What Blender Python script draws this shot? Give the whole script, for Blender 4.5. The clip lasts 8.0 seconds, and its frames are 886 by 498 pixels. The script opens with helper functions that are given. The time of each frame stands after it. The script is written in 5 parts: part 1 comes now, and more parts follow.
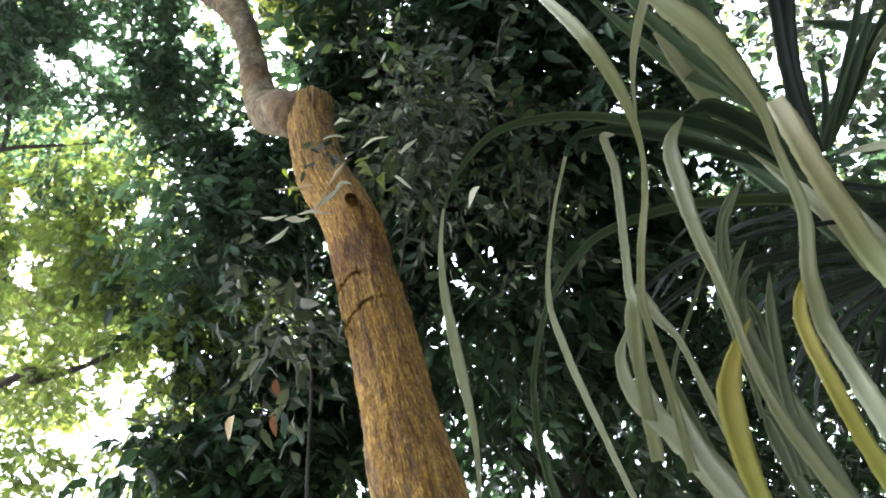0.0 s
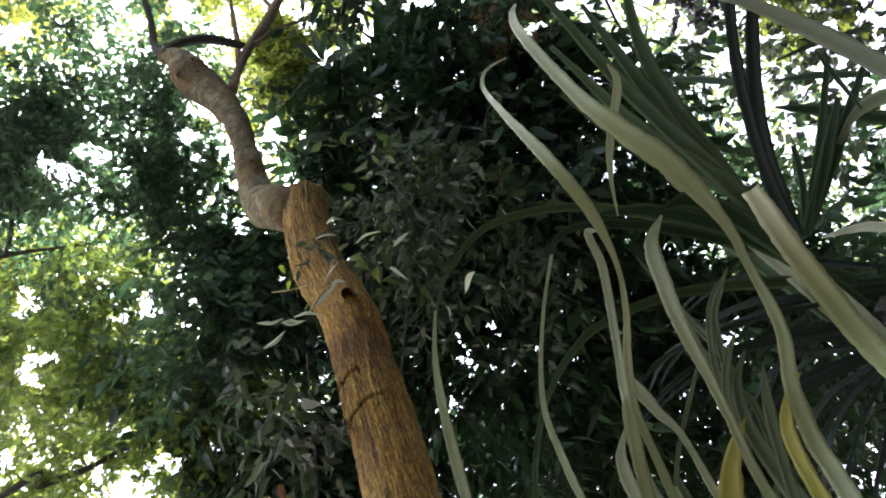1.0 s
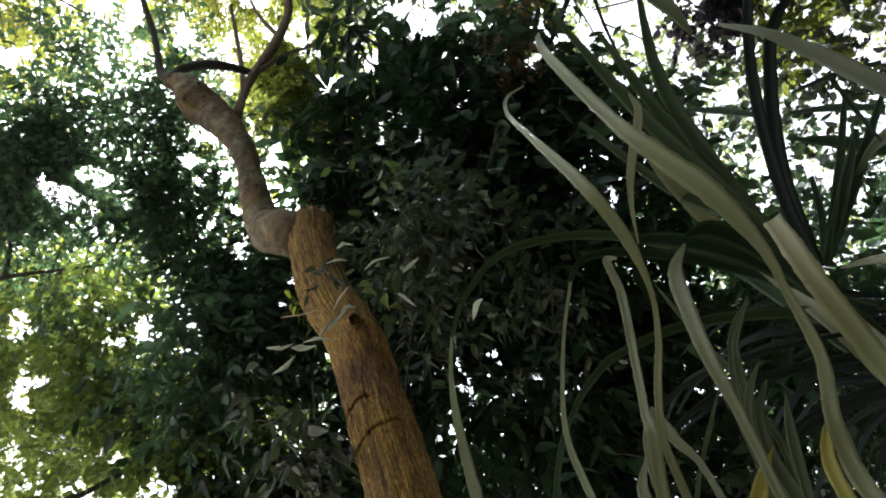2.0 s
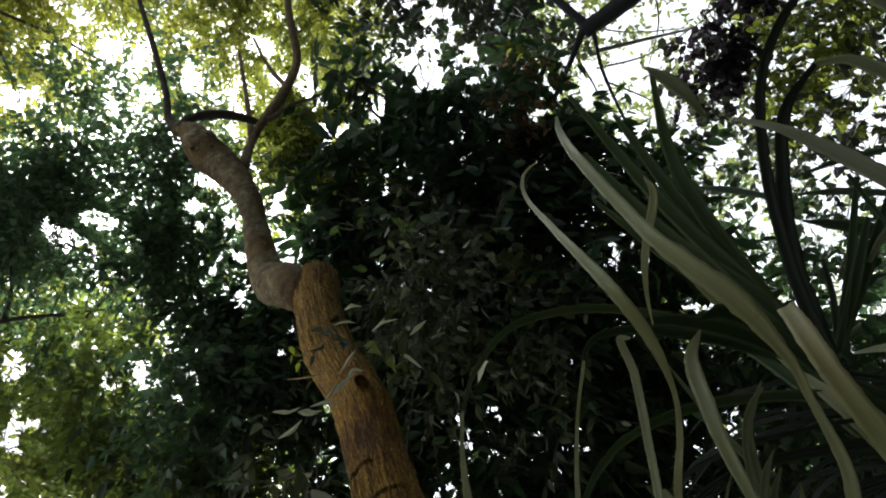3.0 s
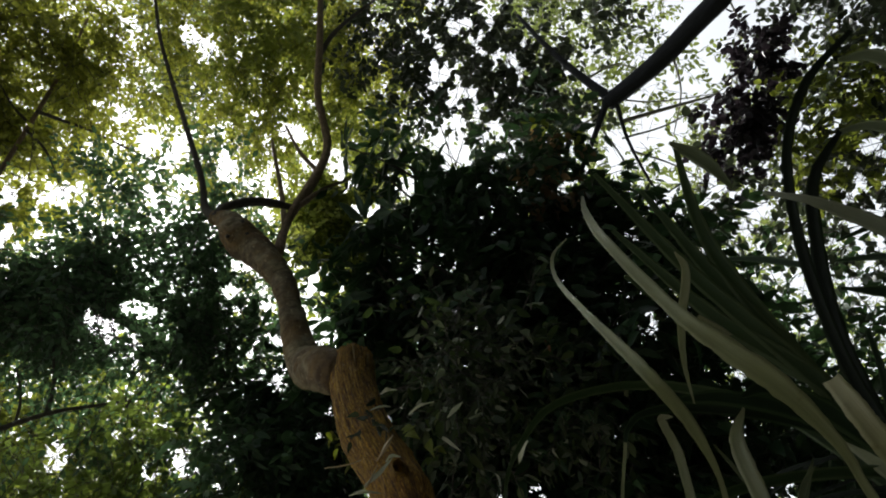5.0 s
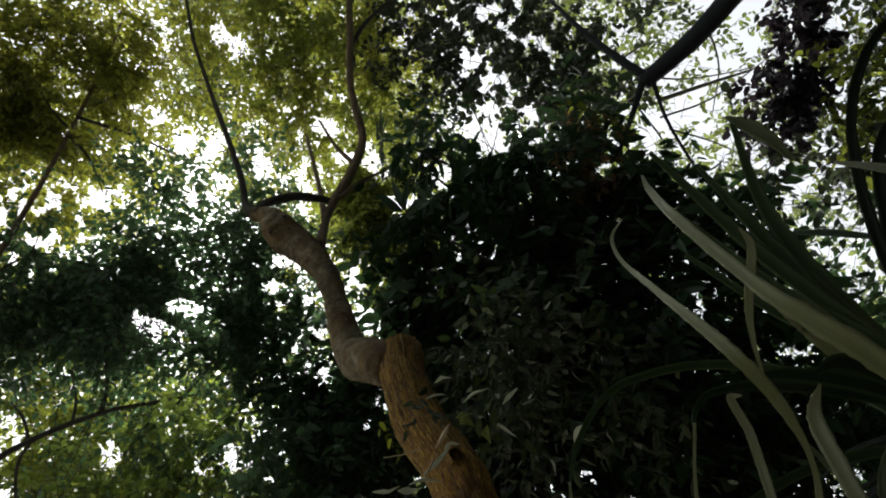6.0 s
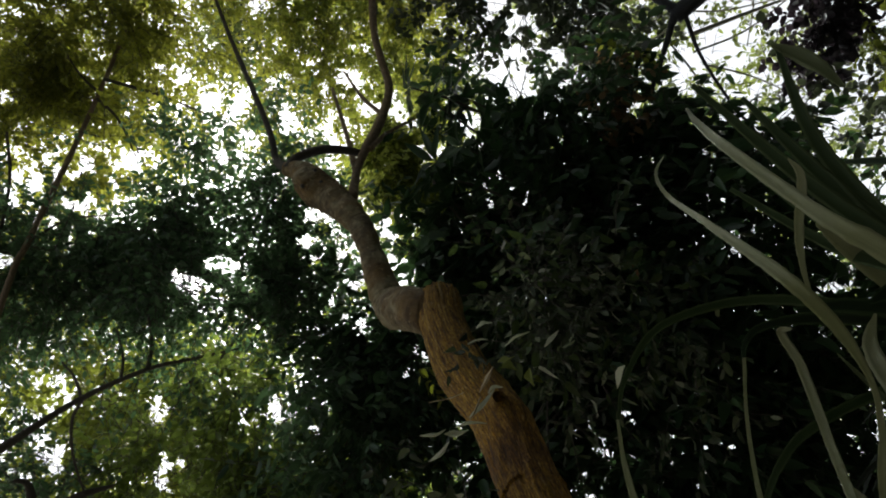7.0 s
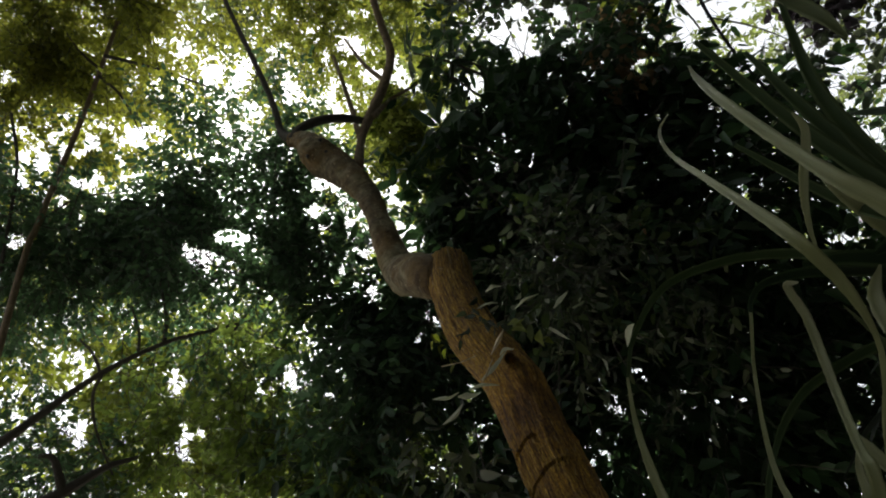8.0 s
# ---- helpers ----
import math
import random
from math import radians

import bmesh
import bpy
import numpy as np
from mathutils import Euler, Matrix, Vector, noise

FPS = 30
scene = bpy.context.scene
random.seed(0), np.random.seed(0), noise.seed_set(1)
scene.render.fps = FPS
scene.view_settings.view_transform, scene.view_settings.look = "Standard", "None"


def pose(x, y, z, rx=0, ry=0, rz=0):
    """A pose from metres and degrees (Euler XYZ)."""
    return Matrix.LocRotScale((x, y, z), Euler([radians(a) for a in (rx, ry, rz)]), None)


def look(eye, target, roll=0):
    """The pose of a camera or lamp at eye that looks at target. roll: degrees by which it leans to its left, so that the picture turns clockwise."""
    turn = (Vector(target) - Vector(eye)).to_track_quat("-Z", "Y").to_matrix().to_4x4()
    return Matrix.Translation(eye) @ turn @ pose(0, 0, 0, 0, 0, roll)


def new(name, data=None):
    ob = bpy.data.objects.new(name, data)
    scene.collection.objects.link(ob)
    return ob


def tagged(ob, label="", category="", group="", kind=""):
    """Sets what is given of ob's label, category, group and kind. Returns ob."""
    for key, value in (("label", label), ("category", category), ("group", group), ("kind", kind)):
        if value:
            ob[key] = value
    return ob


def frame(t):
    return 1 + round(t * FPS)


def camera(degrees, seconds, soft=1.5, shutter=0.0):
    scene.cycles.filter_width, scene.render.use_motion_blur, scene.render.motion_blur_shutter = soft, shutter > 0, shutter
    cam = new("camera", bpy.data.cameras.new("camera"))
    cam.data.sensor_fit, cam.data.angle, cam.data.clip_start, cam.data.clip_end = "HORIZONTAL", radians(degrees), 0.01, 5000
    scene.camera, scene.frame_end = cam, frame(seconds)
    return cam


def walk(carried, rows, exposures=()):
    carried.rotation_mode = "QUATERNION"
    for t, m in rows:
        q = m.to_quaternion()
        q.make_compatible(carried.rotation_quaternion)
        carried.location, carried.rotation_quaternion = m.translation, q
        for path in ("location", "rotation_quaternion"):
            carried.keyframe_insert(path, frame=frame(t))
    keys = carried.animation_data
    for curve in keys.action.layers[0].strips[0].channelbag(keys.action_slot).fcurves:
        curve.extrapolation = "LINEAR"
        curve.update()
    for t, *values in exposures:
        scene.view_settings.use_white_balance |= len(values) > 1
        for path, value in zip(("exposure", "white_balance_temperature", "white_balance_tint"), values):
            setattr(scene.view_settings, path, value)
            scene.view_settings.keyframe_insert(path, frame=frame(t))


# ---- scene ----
cam = camera(61.5, 8.0, soft=1.9)
PATH = [
    (0.0, pose(-0.064, 0.074, 1.445, 133.15, 9.92, 8.41)),
    (0.5, pose(-0.018, 0.036, 1.491, 136.52, 11.59, 10.62)),
    (1.0, pose(-0.000, 0.000, 1.500, 138.43, 12.12, 11.43)),
    (1.5, pose(-0.012, 0.001, 1.495, 139.34, 11.63, 10.49)),
    (2.0, pose(-0.065, -0.005, 1.513, 140.40, 12.14, 10.44)),
    (2.2, pose(-0.062, -0.043, 1.537, 141.97, 12.41, 10.85)),
    (3.3, pose(-0.095, -0.087, 1.569, 144.22, 11.19, 8.18)),
    (3.5, pose(-0.094, -0.083, 1.564, 145.61, 11.00, 7.80)),
    (4.0, pose(-0.086, -0.104, 1.569, 145.85, 11.60, 8.79)),
    (4.5, pose(-0.077, -0.109, 1.575, 148.52, 11.86, 10.81)),
    (4.7, pose(-0.071, -0.110, 1.575, 149.22, 11.53, 11.40)),
    (5.8, pose(-0.119, -0.112, 1.600, 149.47, 9.66, 15.97)),
    (6.0, pose(-0.138, -0.116, 1.595, 149.11, 9.92, 15.89)),
    (6.5, pose(-0.147, -0.127, 1.610, 146.61, 9.93, 15.94)),
    (7.0, pose(-0.175, -0.111, 1.600, 145.78, 9.28, 18.90)),
    (7.5, pose(-0.196, -0.115, 1.585, 144.65, 9.40, 20.02)),
    (8.0, pose(-0.169, -0.124, 1.588, 143.40, 9.93, 20.98)),
]
EXPOSURE = [(0.0, 4.97, 5700, 17), (1.0, 4.2, 5850, 16), (2.2, 3.45, 6100, 13), (3.5, 2.55, 6300, 7), (4.7, 2.22, 6420, 7), (6.0, 2.14, 6450, 8), (8.0, 2.28, 6480, 8)]
walk(cam, PATH, EXPOSURE)

# ---- daylight: bright overcast sky, the sun veiled beyond the trees ----
SUN_ELEVATION, SUN_AZIMUTH = radians(60), radians(-35)
world = bpy.data.worlds.new("overcast_sky")
scene.world = world
world.use_nodes = True
wn = world.node_tree
sky = wn.nodes.new("ShaderNodeTexSky")
sky.sky_type = "NISHITA"
sky.sun_disc = False
sky.sun_elevation, sky.sun_rotation = SUN_ELEVATION, SUN_AZIMUTH
sky.air_density, sky.dust_density, sky.ozone_density = 1.0, 1.2, 0.6
cloud = wn.nodes.new("ShaderNodeHueSaturation")
cloud.inputs["Saturation"].default_value = 0.16
wn.links.new(sky.outputs["Color"], cloud.inputs["Color"])
wn.links.new(cloud.outputs["Color"], wn.nodes["Background"].inputs["Color"])
wn.nodes["Background"].inputs["Strength"].default_value = 0.067

sun_data = bpy.data.lights.new("sun", "SUN")
sun_data.energy, sun_data.angle, sun_data.color = 4.8, radians(20), (1.0, 0.98, 0.95)
sun = new("sun", sun_data)
sun.matrix_world = look((0, 0, 30), (30 * -math.sin(SUN_AZIMUTH) * math.cos(SUN_ELEVATION), 30 * -math.cos(SUN_AZIMUTH) * math.cos(SUN_ELEVATION), 30 - 30 * math.sin(SUN_ELEVATION)))


# ---- materials ----
def material(name):
    mat = bpy.data.materials.new(name)
    mat.use_nodes = True
    nt = mat.node_tree
    return mat, nt, nt.nodes["Principled BSDF"]


def ramp(nt, fac, stops):
    node = nt.nodes.new("ShaderNodeValToRGB")
    els = node.color_ramp.elements
    while len(els) < len(stops):
        els.new(0.5)
    for el, (pos, col) in zip(els, stops):
        el.position, el.color = pos, (*col, 1)
    nt.links.new(fac, node.inputs["Fac"])
    return node.outputs["Color"]


def noise_tex(nt, scale, detail=4.0, stretch=None, coord="Object", rough=0.6):
    co = nt.nodes.new("ShaderNodeTexCoord")
    tex = nt.nodes.new("ShaderNodeTexNoise")
    tex.inputs["Scale"].default_value, tex.inputs["Detail"].default_value, tex.inputs["Roughness"].default_value = scale, detail, rough
    out = co.outputs[coord]
    if stretch:
        mp = nt.nodes.new("ShaderNodeMapping")
        mp.inputs["Scale"].default_value = stretch
        nt.links.new(out, mp.inputs["Vector"])
        out = mp.outputs["Vector"]
    nt.links.new(out, tex.inputs["Vector"])
    return tex.outputs["Fac"]


def bump(nt, bsdf, height, strength, distance):
    node = nt.nodes.new("ShaderNodeBump")
    node.inputs["Strength"].default_value, node.inputs["Distance"].default_value = strength, distance
    nt.links.new(height, node.inputs["Height"])
    nt.links.new(node.outputs["Normal"], bsdf.inputs["Normal"])


def mixed(nt, kind, fac, a, b):
    node = nt.nodes.new("ShaderNodeMix")
    node.data_type, node.blend_type = "RGBA", kind
    if isinstance(fac, float):
        node.inputs["Factor"].default_value = fac
    else:
        nt.links.new(fac, node.inputs["Factor"])
    nt.links.new(a, node.inputs["A"])
    nt.links.new(b, node.inputs["B"])
    return node.outputs["Result"]


def leaf_shader(name, dark, mid, light, through_col, share=0.4, rough=0.42, single=False):
    """Leaf with its own shade for each leaf, blotches, and light that comes through."""
    mat, nt, bsdf = material(name)
    geo = nt.nodes.new("ShaderNodeNewGeometry")
    pick = nt.nodes.new("ShaderNodeObjectInfo").outputs["Random"] if single else geo.outputs["Random Per Island"]
    col = ramp(nt, pick, [(0.0, dark), (0.6, mid), (0.82, mid), (1.0, light)])
    blotch = ramp(nt, noise_tex(nt, 35.0, 3.0), [(0.3, (0.7, 0.7, 0.66)), (0.7, (1.1, 1.1, 1.0))])
    col = mixed(nt, "MULTIPLY", 0.8, col, blotch)
    nt.links.new(col, bsdf.inputs["Base Color"])
    bsdf.inputs["Roughness"].default_value = rough
    bsdf.inputs["Specular IOR Level"].default_value = 0.2
    thin = nt.nodes.new("ShaderNodeBsdfTranslucent")
    tint = ramp(nt, pick, [(0.0, tuple(0.6 * v for v in through_col)), (1.0, through_col)])
    nt.links.new(tint, thin.inputs["Color"])
    mix = nt.nodes.new("ShaderNodeMixShader")
    mix.inputs["Fac"].default_value = share
    nt.links.new(bsdf.outputs["BSDF"], mix.inputs[1])
    nt.links.new(thin.outputs["BSDF"], mix.inputs[2])
    nt.links.new(mix.outputs["Shader"], nt.nodes["Material Output"].inputs["Surface"])
    return mat


SINGLE = {}


def leaf_material(name, *args):
    """Two of a kind: one shade for each leaf of a joined crown, one for each leaf that is an object."""
    single = leaf_shader(name + "_single", *args[:4], *(args[4:6] if len(args) > 4 else ()), single=True)
    if len(args) > 6:
        SINGLE[single.name] = single
        return single
    mat = leaf_shader(name, *args)
    SINGLE[mat.name] = single
    return mat


def bark_material(name, stops, scale=9.0, depth=0.02, stained=False, mottled=False):
    """Bark with long furrows, flakes and pale scars, in the grain of the UV map."""
    mat, nt, bsdf = material(name)
    furrow = noise_tex(nt, scale, 8.0, (3.4, 1.5, 1.0), "UV", 0.75)
    fine = noise_tex(nt, scale * 4.5, 6.0, (3.0, 1.6, 1.0), "UV", 0.75)
    blot = noise_tex(nt, 3.0, 3.0)
    col = ramp(nt, furrow, stops)
    flake = strand = None
    if stained:
        # flakes parted by dark cracks
        co = nt.nodes.new("ShaderNodeTexCoord")
        mp = nt.nodes.new("ShaderNodeMapping")
        mp.inputs["Scale"].default_value = (78.0, 33.0, 1.0)
        nt.links.new(co.outputs["UV"], mp.inputs["Vector"])
        wob = nt.nodes.new("ShaderNodeTexNoise")
        wob.inputs["Scale"].default_value, wob.inputs["Detail"].default_value = 1.3, 3.0
        nt.links.new(mp.outputs["Vector"], wob.inputs["Vector"])
        add = nt.nodes.new("ShaderNodeVectorMath")
        add.operation = "MULTIPLY_ADD"
        add.inputs[1].default_value = (2.4, 2.0, 0.0)
        nt.links.new(wob.outputs["Color"], add.inputs[0])
        nt.links.new(mp.outputs["Vector"], add.inputs[2])
        vor = nt.nodes.new("ShaderNodeTexVoronoi")
        vor.feature = "DISTANCE_TO_EDGE"
        vor.inputs["Scale"].default_value = 1.0
        nt.links.new(add.outputs["Vector"], vor.inputs["Vector"])
        flake = vor.outputs["Distance"]
        col = mixed(nt, "MULTIPLY", 0.75, col, ramp(nt, flake, [(0.0, (0.34, 0.25, 0.17)), (0.07, (0.7, 0.62, 0.52)), (0.18, (1.0, 1.0, 1.0)), (0.5, (1.12, 1.1, 1.06))]))
        # fine strands along the trunk, ochre ridges, their brightest tone as painted glints
        strand = noise_tex(nt, 1.0, 5.0, (78.0, 11.0, 1.0), "UV", 0.72)
        col = mixed(nt, "MULTIPLY", 0.72, col, ramp(nt, strand, [(0.37, (0.2, 0.13, 0.08)), (0.44, (0.62, 0.54, 0.44)), (0.52, (1.0, 0.98, 0.94)), (0.6, (1.35, 1.3, 1.15)), (0.67, (2.0, 1.9, 1.6))]))
        # long splits between plates of bark, and pale patches where the skin has come away
        split = noise_tex(nt, 1.0, 4.0, (24.0, 3.4, 1.0), "UV", 0.62)
        col = mixed(nt, "MULTIPLY", 0.7, col, ramp(nt, split, [(0.34, (0.25, 0.17, 0.1)), (0.4, (0.75, 0.68, 0.58)), (0.46, (1.0, 1.0, 1.0)), (0.62, (1.2, 1.18, 1.1))]))
        bare = noise_tex(nt, 1.0, 5.0, (15.0, 4.2, 1.0), "UV", 0.7)
        col = mixed(nt, "ADD", 0.75, col, ramp(nt, bare, [(0.56, (0, 0, 0)), (0.63, (0.2, 0.145, 0.055)), (0.72, (0.4, 0.3, 0.14))]))
    col = mixed(nt, "MULTIPLY", 0.75, col, ramp(nt, fine, [(0.38, (0.24, 0.2, 0.16) if stained else (0.7, 0.68, 0.64)), (0.46, (0.9, 0.88, 0.85)), (0.7, (1.15, 1.12, 1.08))]))
    col = mixed(nt, "MULTIPLY", 0.7, col, ramp(nt, blot, [(0.35, (0.74, 0.7, 0.66)), (0.65, (1.08, 1.05, 1.0))]))
    if stained:
        # short dark cracks along the grain, pale flecks, coarse grit
        crack = noise_tex(nt, 6.0, 4.0, (7.0, 1.5, 1.0), "UV", 0.6)
        col = mixed(nt, "MULTIPLY", 0.9, col, ramp(nt, crack, [(0.32, (0.2, 0.15, 0.12)), (0.38, (0.55, 0.48, 0.42)), (0.45, (1.0, 1.0, 1.0))]))
        fleck = noise_tex(nt, 24.0, 3.0, (2.0, 1.4, 1.0), "UV", 0.6)
        col = mixed(nt, "ADD", 0.5, col, ramp(nt, fleck, [(0.6, (0, 0, 0)), (0.68, (0.4, 0.34, 0.2))]))
        col = mixed(nt, "MULTIPLY", 0.8, col, ramp(nt, noise_tex(nt, 90.0, 4.0), [(0.35, (0.62, 0.58, 0.54)), (0.55, (1.0, 1.0, 1.0)), (0.7, (1.25, 1.22, 1.15))]))
        # damp dark patch below the knot, ragged at its edge
        co = nt.nodes.new("ShaderNodeTexCoord")
        sep = nt.nodes.new("ShaderNodeSeparateXYZ")
        nt.links.new(co.outputs["Object"], sep.inputs["Vector"])
        rag = nt.nodes.new("ShaderNodeMath")
        rag.operation = "MULTIPLY_ADD"
        rag.inputs[1].default_value = 0.35
        nt.links.new(noise_tex(nt, 11.0, 5.0), rag.inputs[0])
        nt.links.new(sep.outputs["Z"], rag.inputs[2])
        span = nt.nodes.new("ShaderNodeMapRange")
        span.inputs["From Min"].default_value, span.inputs["From Max"].default_value = 3.3, 3.8
        nt.links.new(rag.outputs[0], span.inputs["Value"])
        col = mixed(nt, "MULTIPLY", 0.85, col, ramp(nt, span.outputs["Result"], [(0.0, (1, 1, 1)), (0.18, (0.85, 0.8, 0.75)), (0.3, (0.42, 0.33, 0.24)), (0.46, (0.5, 0.4, 0.3)), (0.56, (1.0, 0.9, 0.76)), (1.0, (0.96, 0.97, 0.96))]))
    if mottled:
        # pale grey patches with painted-in haze, rusty patches, pale grains over brown skin
        grey_patch = ramp(nt, noise_tex(nt, 4.2, 5.0, None, "Object", 0.62), [(0.47, (0, 0, 0)), (0.62, (1, 1, 1))])
        col = mixed(nt, "MIX", grey_patch, col, ramp(nt, noise_tex(nt, 30.0, 4.0), [(0.35, (0.1, 0.088, 0.055)), (0.6, (0.2, 0.178, 0.118)), (0.75, (0.3, 0.27, 0.19))]))
        col = mixed(nt, "MULTIPLY", 0.9, col, ramp(nt, noise_tex(nt, 6.5, 6.0, (1.0, 1.0, 0.7)), [(0.36, (0.4, 0.3, 0.22)), (0.5, (0.95, 0.86, 0.74)), (0.66, (1.25, 1.2, 1.1))]))
        grains = noise_tex(nt, 38.0, 2.0)
        col = mixed(nt, "ADD", 0.6, col, ramp(nt, grains, [(0.64, (0, 0, 0)), (0.7, (0.22, 0.19, 0.13))]))
        col = mixed(nt, "MULTIPLY", 0.8, col, ramp(nt, noise_tex(nt, 9.0, 3.0, (0.35, 3.2, 1.0), "UV"), [(0.34, (0.45, 0.38, 0.32)), (0.44, (1, 1, 1))]))
    nt.links.new(col, bsdf.inputs["Base Color"])
    bsdf.inputs["Roughness"].default_value = 0.9
    add = nt.nodes.new("ShaderNodeMath")
    add.operation = "MULTIPLY_ADD"
    add.inputs[1].default_value = 0.35
    nt.links.new(fine, add.inputs[0])
    nt.links.new(furrow, add.inputs[2])
    height = add.outputs[0]
    if flake is not None:
        more = nt.nodes.new("ShaderNodeMath")
        more.operation = "MULTIPLY_ADD"
        more.inputs[1].default_value = 0.8
        nt.links.new(flake, more.inputs[0])
        nt.links.new(height, more.inputs[2])
        height = more.outputs[0]
    if strand is not None:
        ridge = nt.nodes.new("ShaderNodeMath")
        ridge.operation = "MULTIPLY_ADD"
        ridge.inputs[1].default_value = 1.0
        nt.links.new(strand, ridge.inputs[0])
        nt.links.new(height, ridge.inputs[2])
        height = ridge.outputs[0]
    bump(nt, bsdf, height, 1.0, depth)
    return mat


BARK = bark_material("furrowed_brown_bark", [(0.3, (0.32, 0.17, 0.018)), (0.46, (0.5, 0.295, 0.03)), (0.58, (0.6, 0.385, 0.045)), (0.72, (0.72, 0.515, 0.11))], 8.5, 0.05, True)
SMOOTH_BARK = bark_material("smooth_grey_brown_bark", [(0.3, (0.055, 0.038, 0.023)), (0.5, (0.13, 0.091, 0.055)), (0.7, (0.24, 0.18, 0.115))], 3.0, 0.008)
LIMB_BARK = bark_material("mottled_limb_bark", [(0.3, (0.054, 0.034, 0.014)), (0.5, (0.108, 0.073, 0.029)), (0.7, (0.195, 0.14, 0.064))], 3.0, 0.02, False, True)
DARK_BARK = bark_material("dark_plain_bark", [(0.25, (0.018, 0.016, 0.015)), (0.5, (0.04, 0.034, 0.031)), (0.75, (0.08, 0.068, 0.06))], 7.0, 0.01)
# Blue of the haze round the fork is painted into this bark.
HAZE_BARK = bark_material("haze_blue_bark", [(0.25, (0.012, 0.014, 0.02)), (0.5, (0.027, 0.03, 0.042)), (0.75, (0.05, 0.056, 0.075))], 7.0, 0.01)
PALE_BARK = bark_material("pale_lichen_bark", [(0.25, (0.2, 0.19, 0.16)), (0.5, (0.34, 0.33, 0.28)), (0.75, (0.5, 0.48, 0.42))], 7.0, 0.006)

# Shade of the crowns and glints on leaves are put into this colour.
LEAF_DARK = leaf_material("glossy_shaded_leaf", (0.006, 0.016, 0.008), (0.014, 0.034, 0.015), (0.045, 0.082, 0.04), (0.06, 0.12, 0.04), 0.2, 0.45)
LEAF_TEAL = leaf_material("blue_green_leaf", (0.015, 0.033, 0.021), (0.03, 0.057, 0.036), (0.062, 0.105, 0.06), (0.11, 0.2, 0.08), 0.32, 0.45)
LEAF_GREEN = leaf_material("fresh_green_leaf", (0.022, 0.042, 0.01), (0.05, 0.075, 0.014), (0.085, 0.108, 0.02), (0.28, 0.32, 0.045), 0.43, 0.5)
LEAF_OLIVE = leaf_material("olive_yellow_leaf", (0.05, 0.062, 0.016), (0.08, 0.092, 0.024), (0.115, 0.118, 0.03), (0.36, 0.38, 0.05), 0.5, 0.5)
# Raised see-through colour puts the back light into these sprays.
LEAF_SPRAY = leaf_material("brightened_spray_leaf", (0.05, 0.068, 0.014), (0.085, 0.105, 0.02), (0.12, 0.135, 0.028), (0.6, 0.66, 0.15), 0.62, 0.5)
# Near-black ramp with a few pale leaves: shade and glints are painted in.
LEAF_GREY = leaf_material("glint_grey_leaf", (0.007, 0.011, 0.005), (0.011, 0.015, 0.007), (0.25, 0.245, 0.195), (0.15, 0.18, 0.08), 0.18, 0.6)
LEAF_MOSS = leaf_material("mid_green_leaf", (0.02, 0.036, 0.01), (0.041, 0.064, 0.016), (0.08, 0.107, 0.024), (0.21, 0.285, 0.05), 0.43, 0.48)
LEAF_FAR = leaf_material("far_canopy_leaf", (0.028, 0.044, 0.017), (0.048, 0.07, 0.026), (0.078, 0.104, 0.036), (0.2, 0.24, 0.06), 0.34, 0.5)
LEAF_PALE = leaf_material("pale_mixed_leaf", (0.008, 0.014, 0.007), (0.02, 0.027, 0.014), (0.32, 0.325, 0.265), (0.18, 0.22, 0.12), 0.2, 0.5)
# Dark ramp with a pale end, as painted glints on shaded leaves.
LEAF_DUSK = leaf_material("glint_olive_leaf", (0.008, 0.016, 0.007), (0.015, 0.026, 0.011), (0.17, 0.18, 0.12), (0.12, 0.18, 0.045), 0.22, 0.55)
# Darker, less see-through leaf: silhouette against the sky put into its colour.
LEAF_SHADE = leaf_material("silhouette_grey_leaf", (0.011, 0.016, 0.011), (0.022, 0.03, 0.02), (0.042, 0.052, 0.034), (0.08, 0.1, 0.05), 0.16, 0.5)
LEAF_PURPLE = leaf_material("purple_black_leaf", (0.009, 0.0075, 0.010), (0.016, 0.013, 0.0175), (0.028, 0.023, 0.028), (0.06, 0.045, 0.055), 0.12)
LEAF_BROWN = leaf_material("withered_brown_leaf", (0.035, 0.025, 0.014), (0.075, 0.052, 0.03), (0.13, 0.092, 0.052), (0.3, 0.19, 0.085), 0.35)


DRY_LEAF = leaf_material("pale_dry_leaf", (0.42, 0.43, 0.34), (0.52, 0.53, 0.43), (0.62, 0.62, 0.52), (0.7, 0.7, 0.56), 0.42, 0.5, True)
# Used also for backlit leaves, their back light put into the colour.
YELLOW_GREEN_LEAF = leaf_material("plain_yellow_green_leaf", (0.1, 0.12, 0.03), (0.14, 0.16, 0.04), (0.18, 0.2, 0.055), (0.4, 0.46, 0.1), 0.4, 0.5, True)
TAN_LEAF = leaf_material("tan_bark_flake", (0.46, 0.37, 0.24), (0.54, 0.45, 0.31), (0.62, 0.53, 0.39), (0.6, 0.46, 0.28), 0.35, 0.6, True)


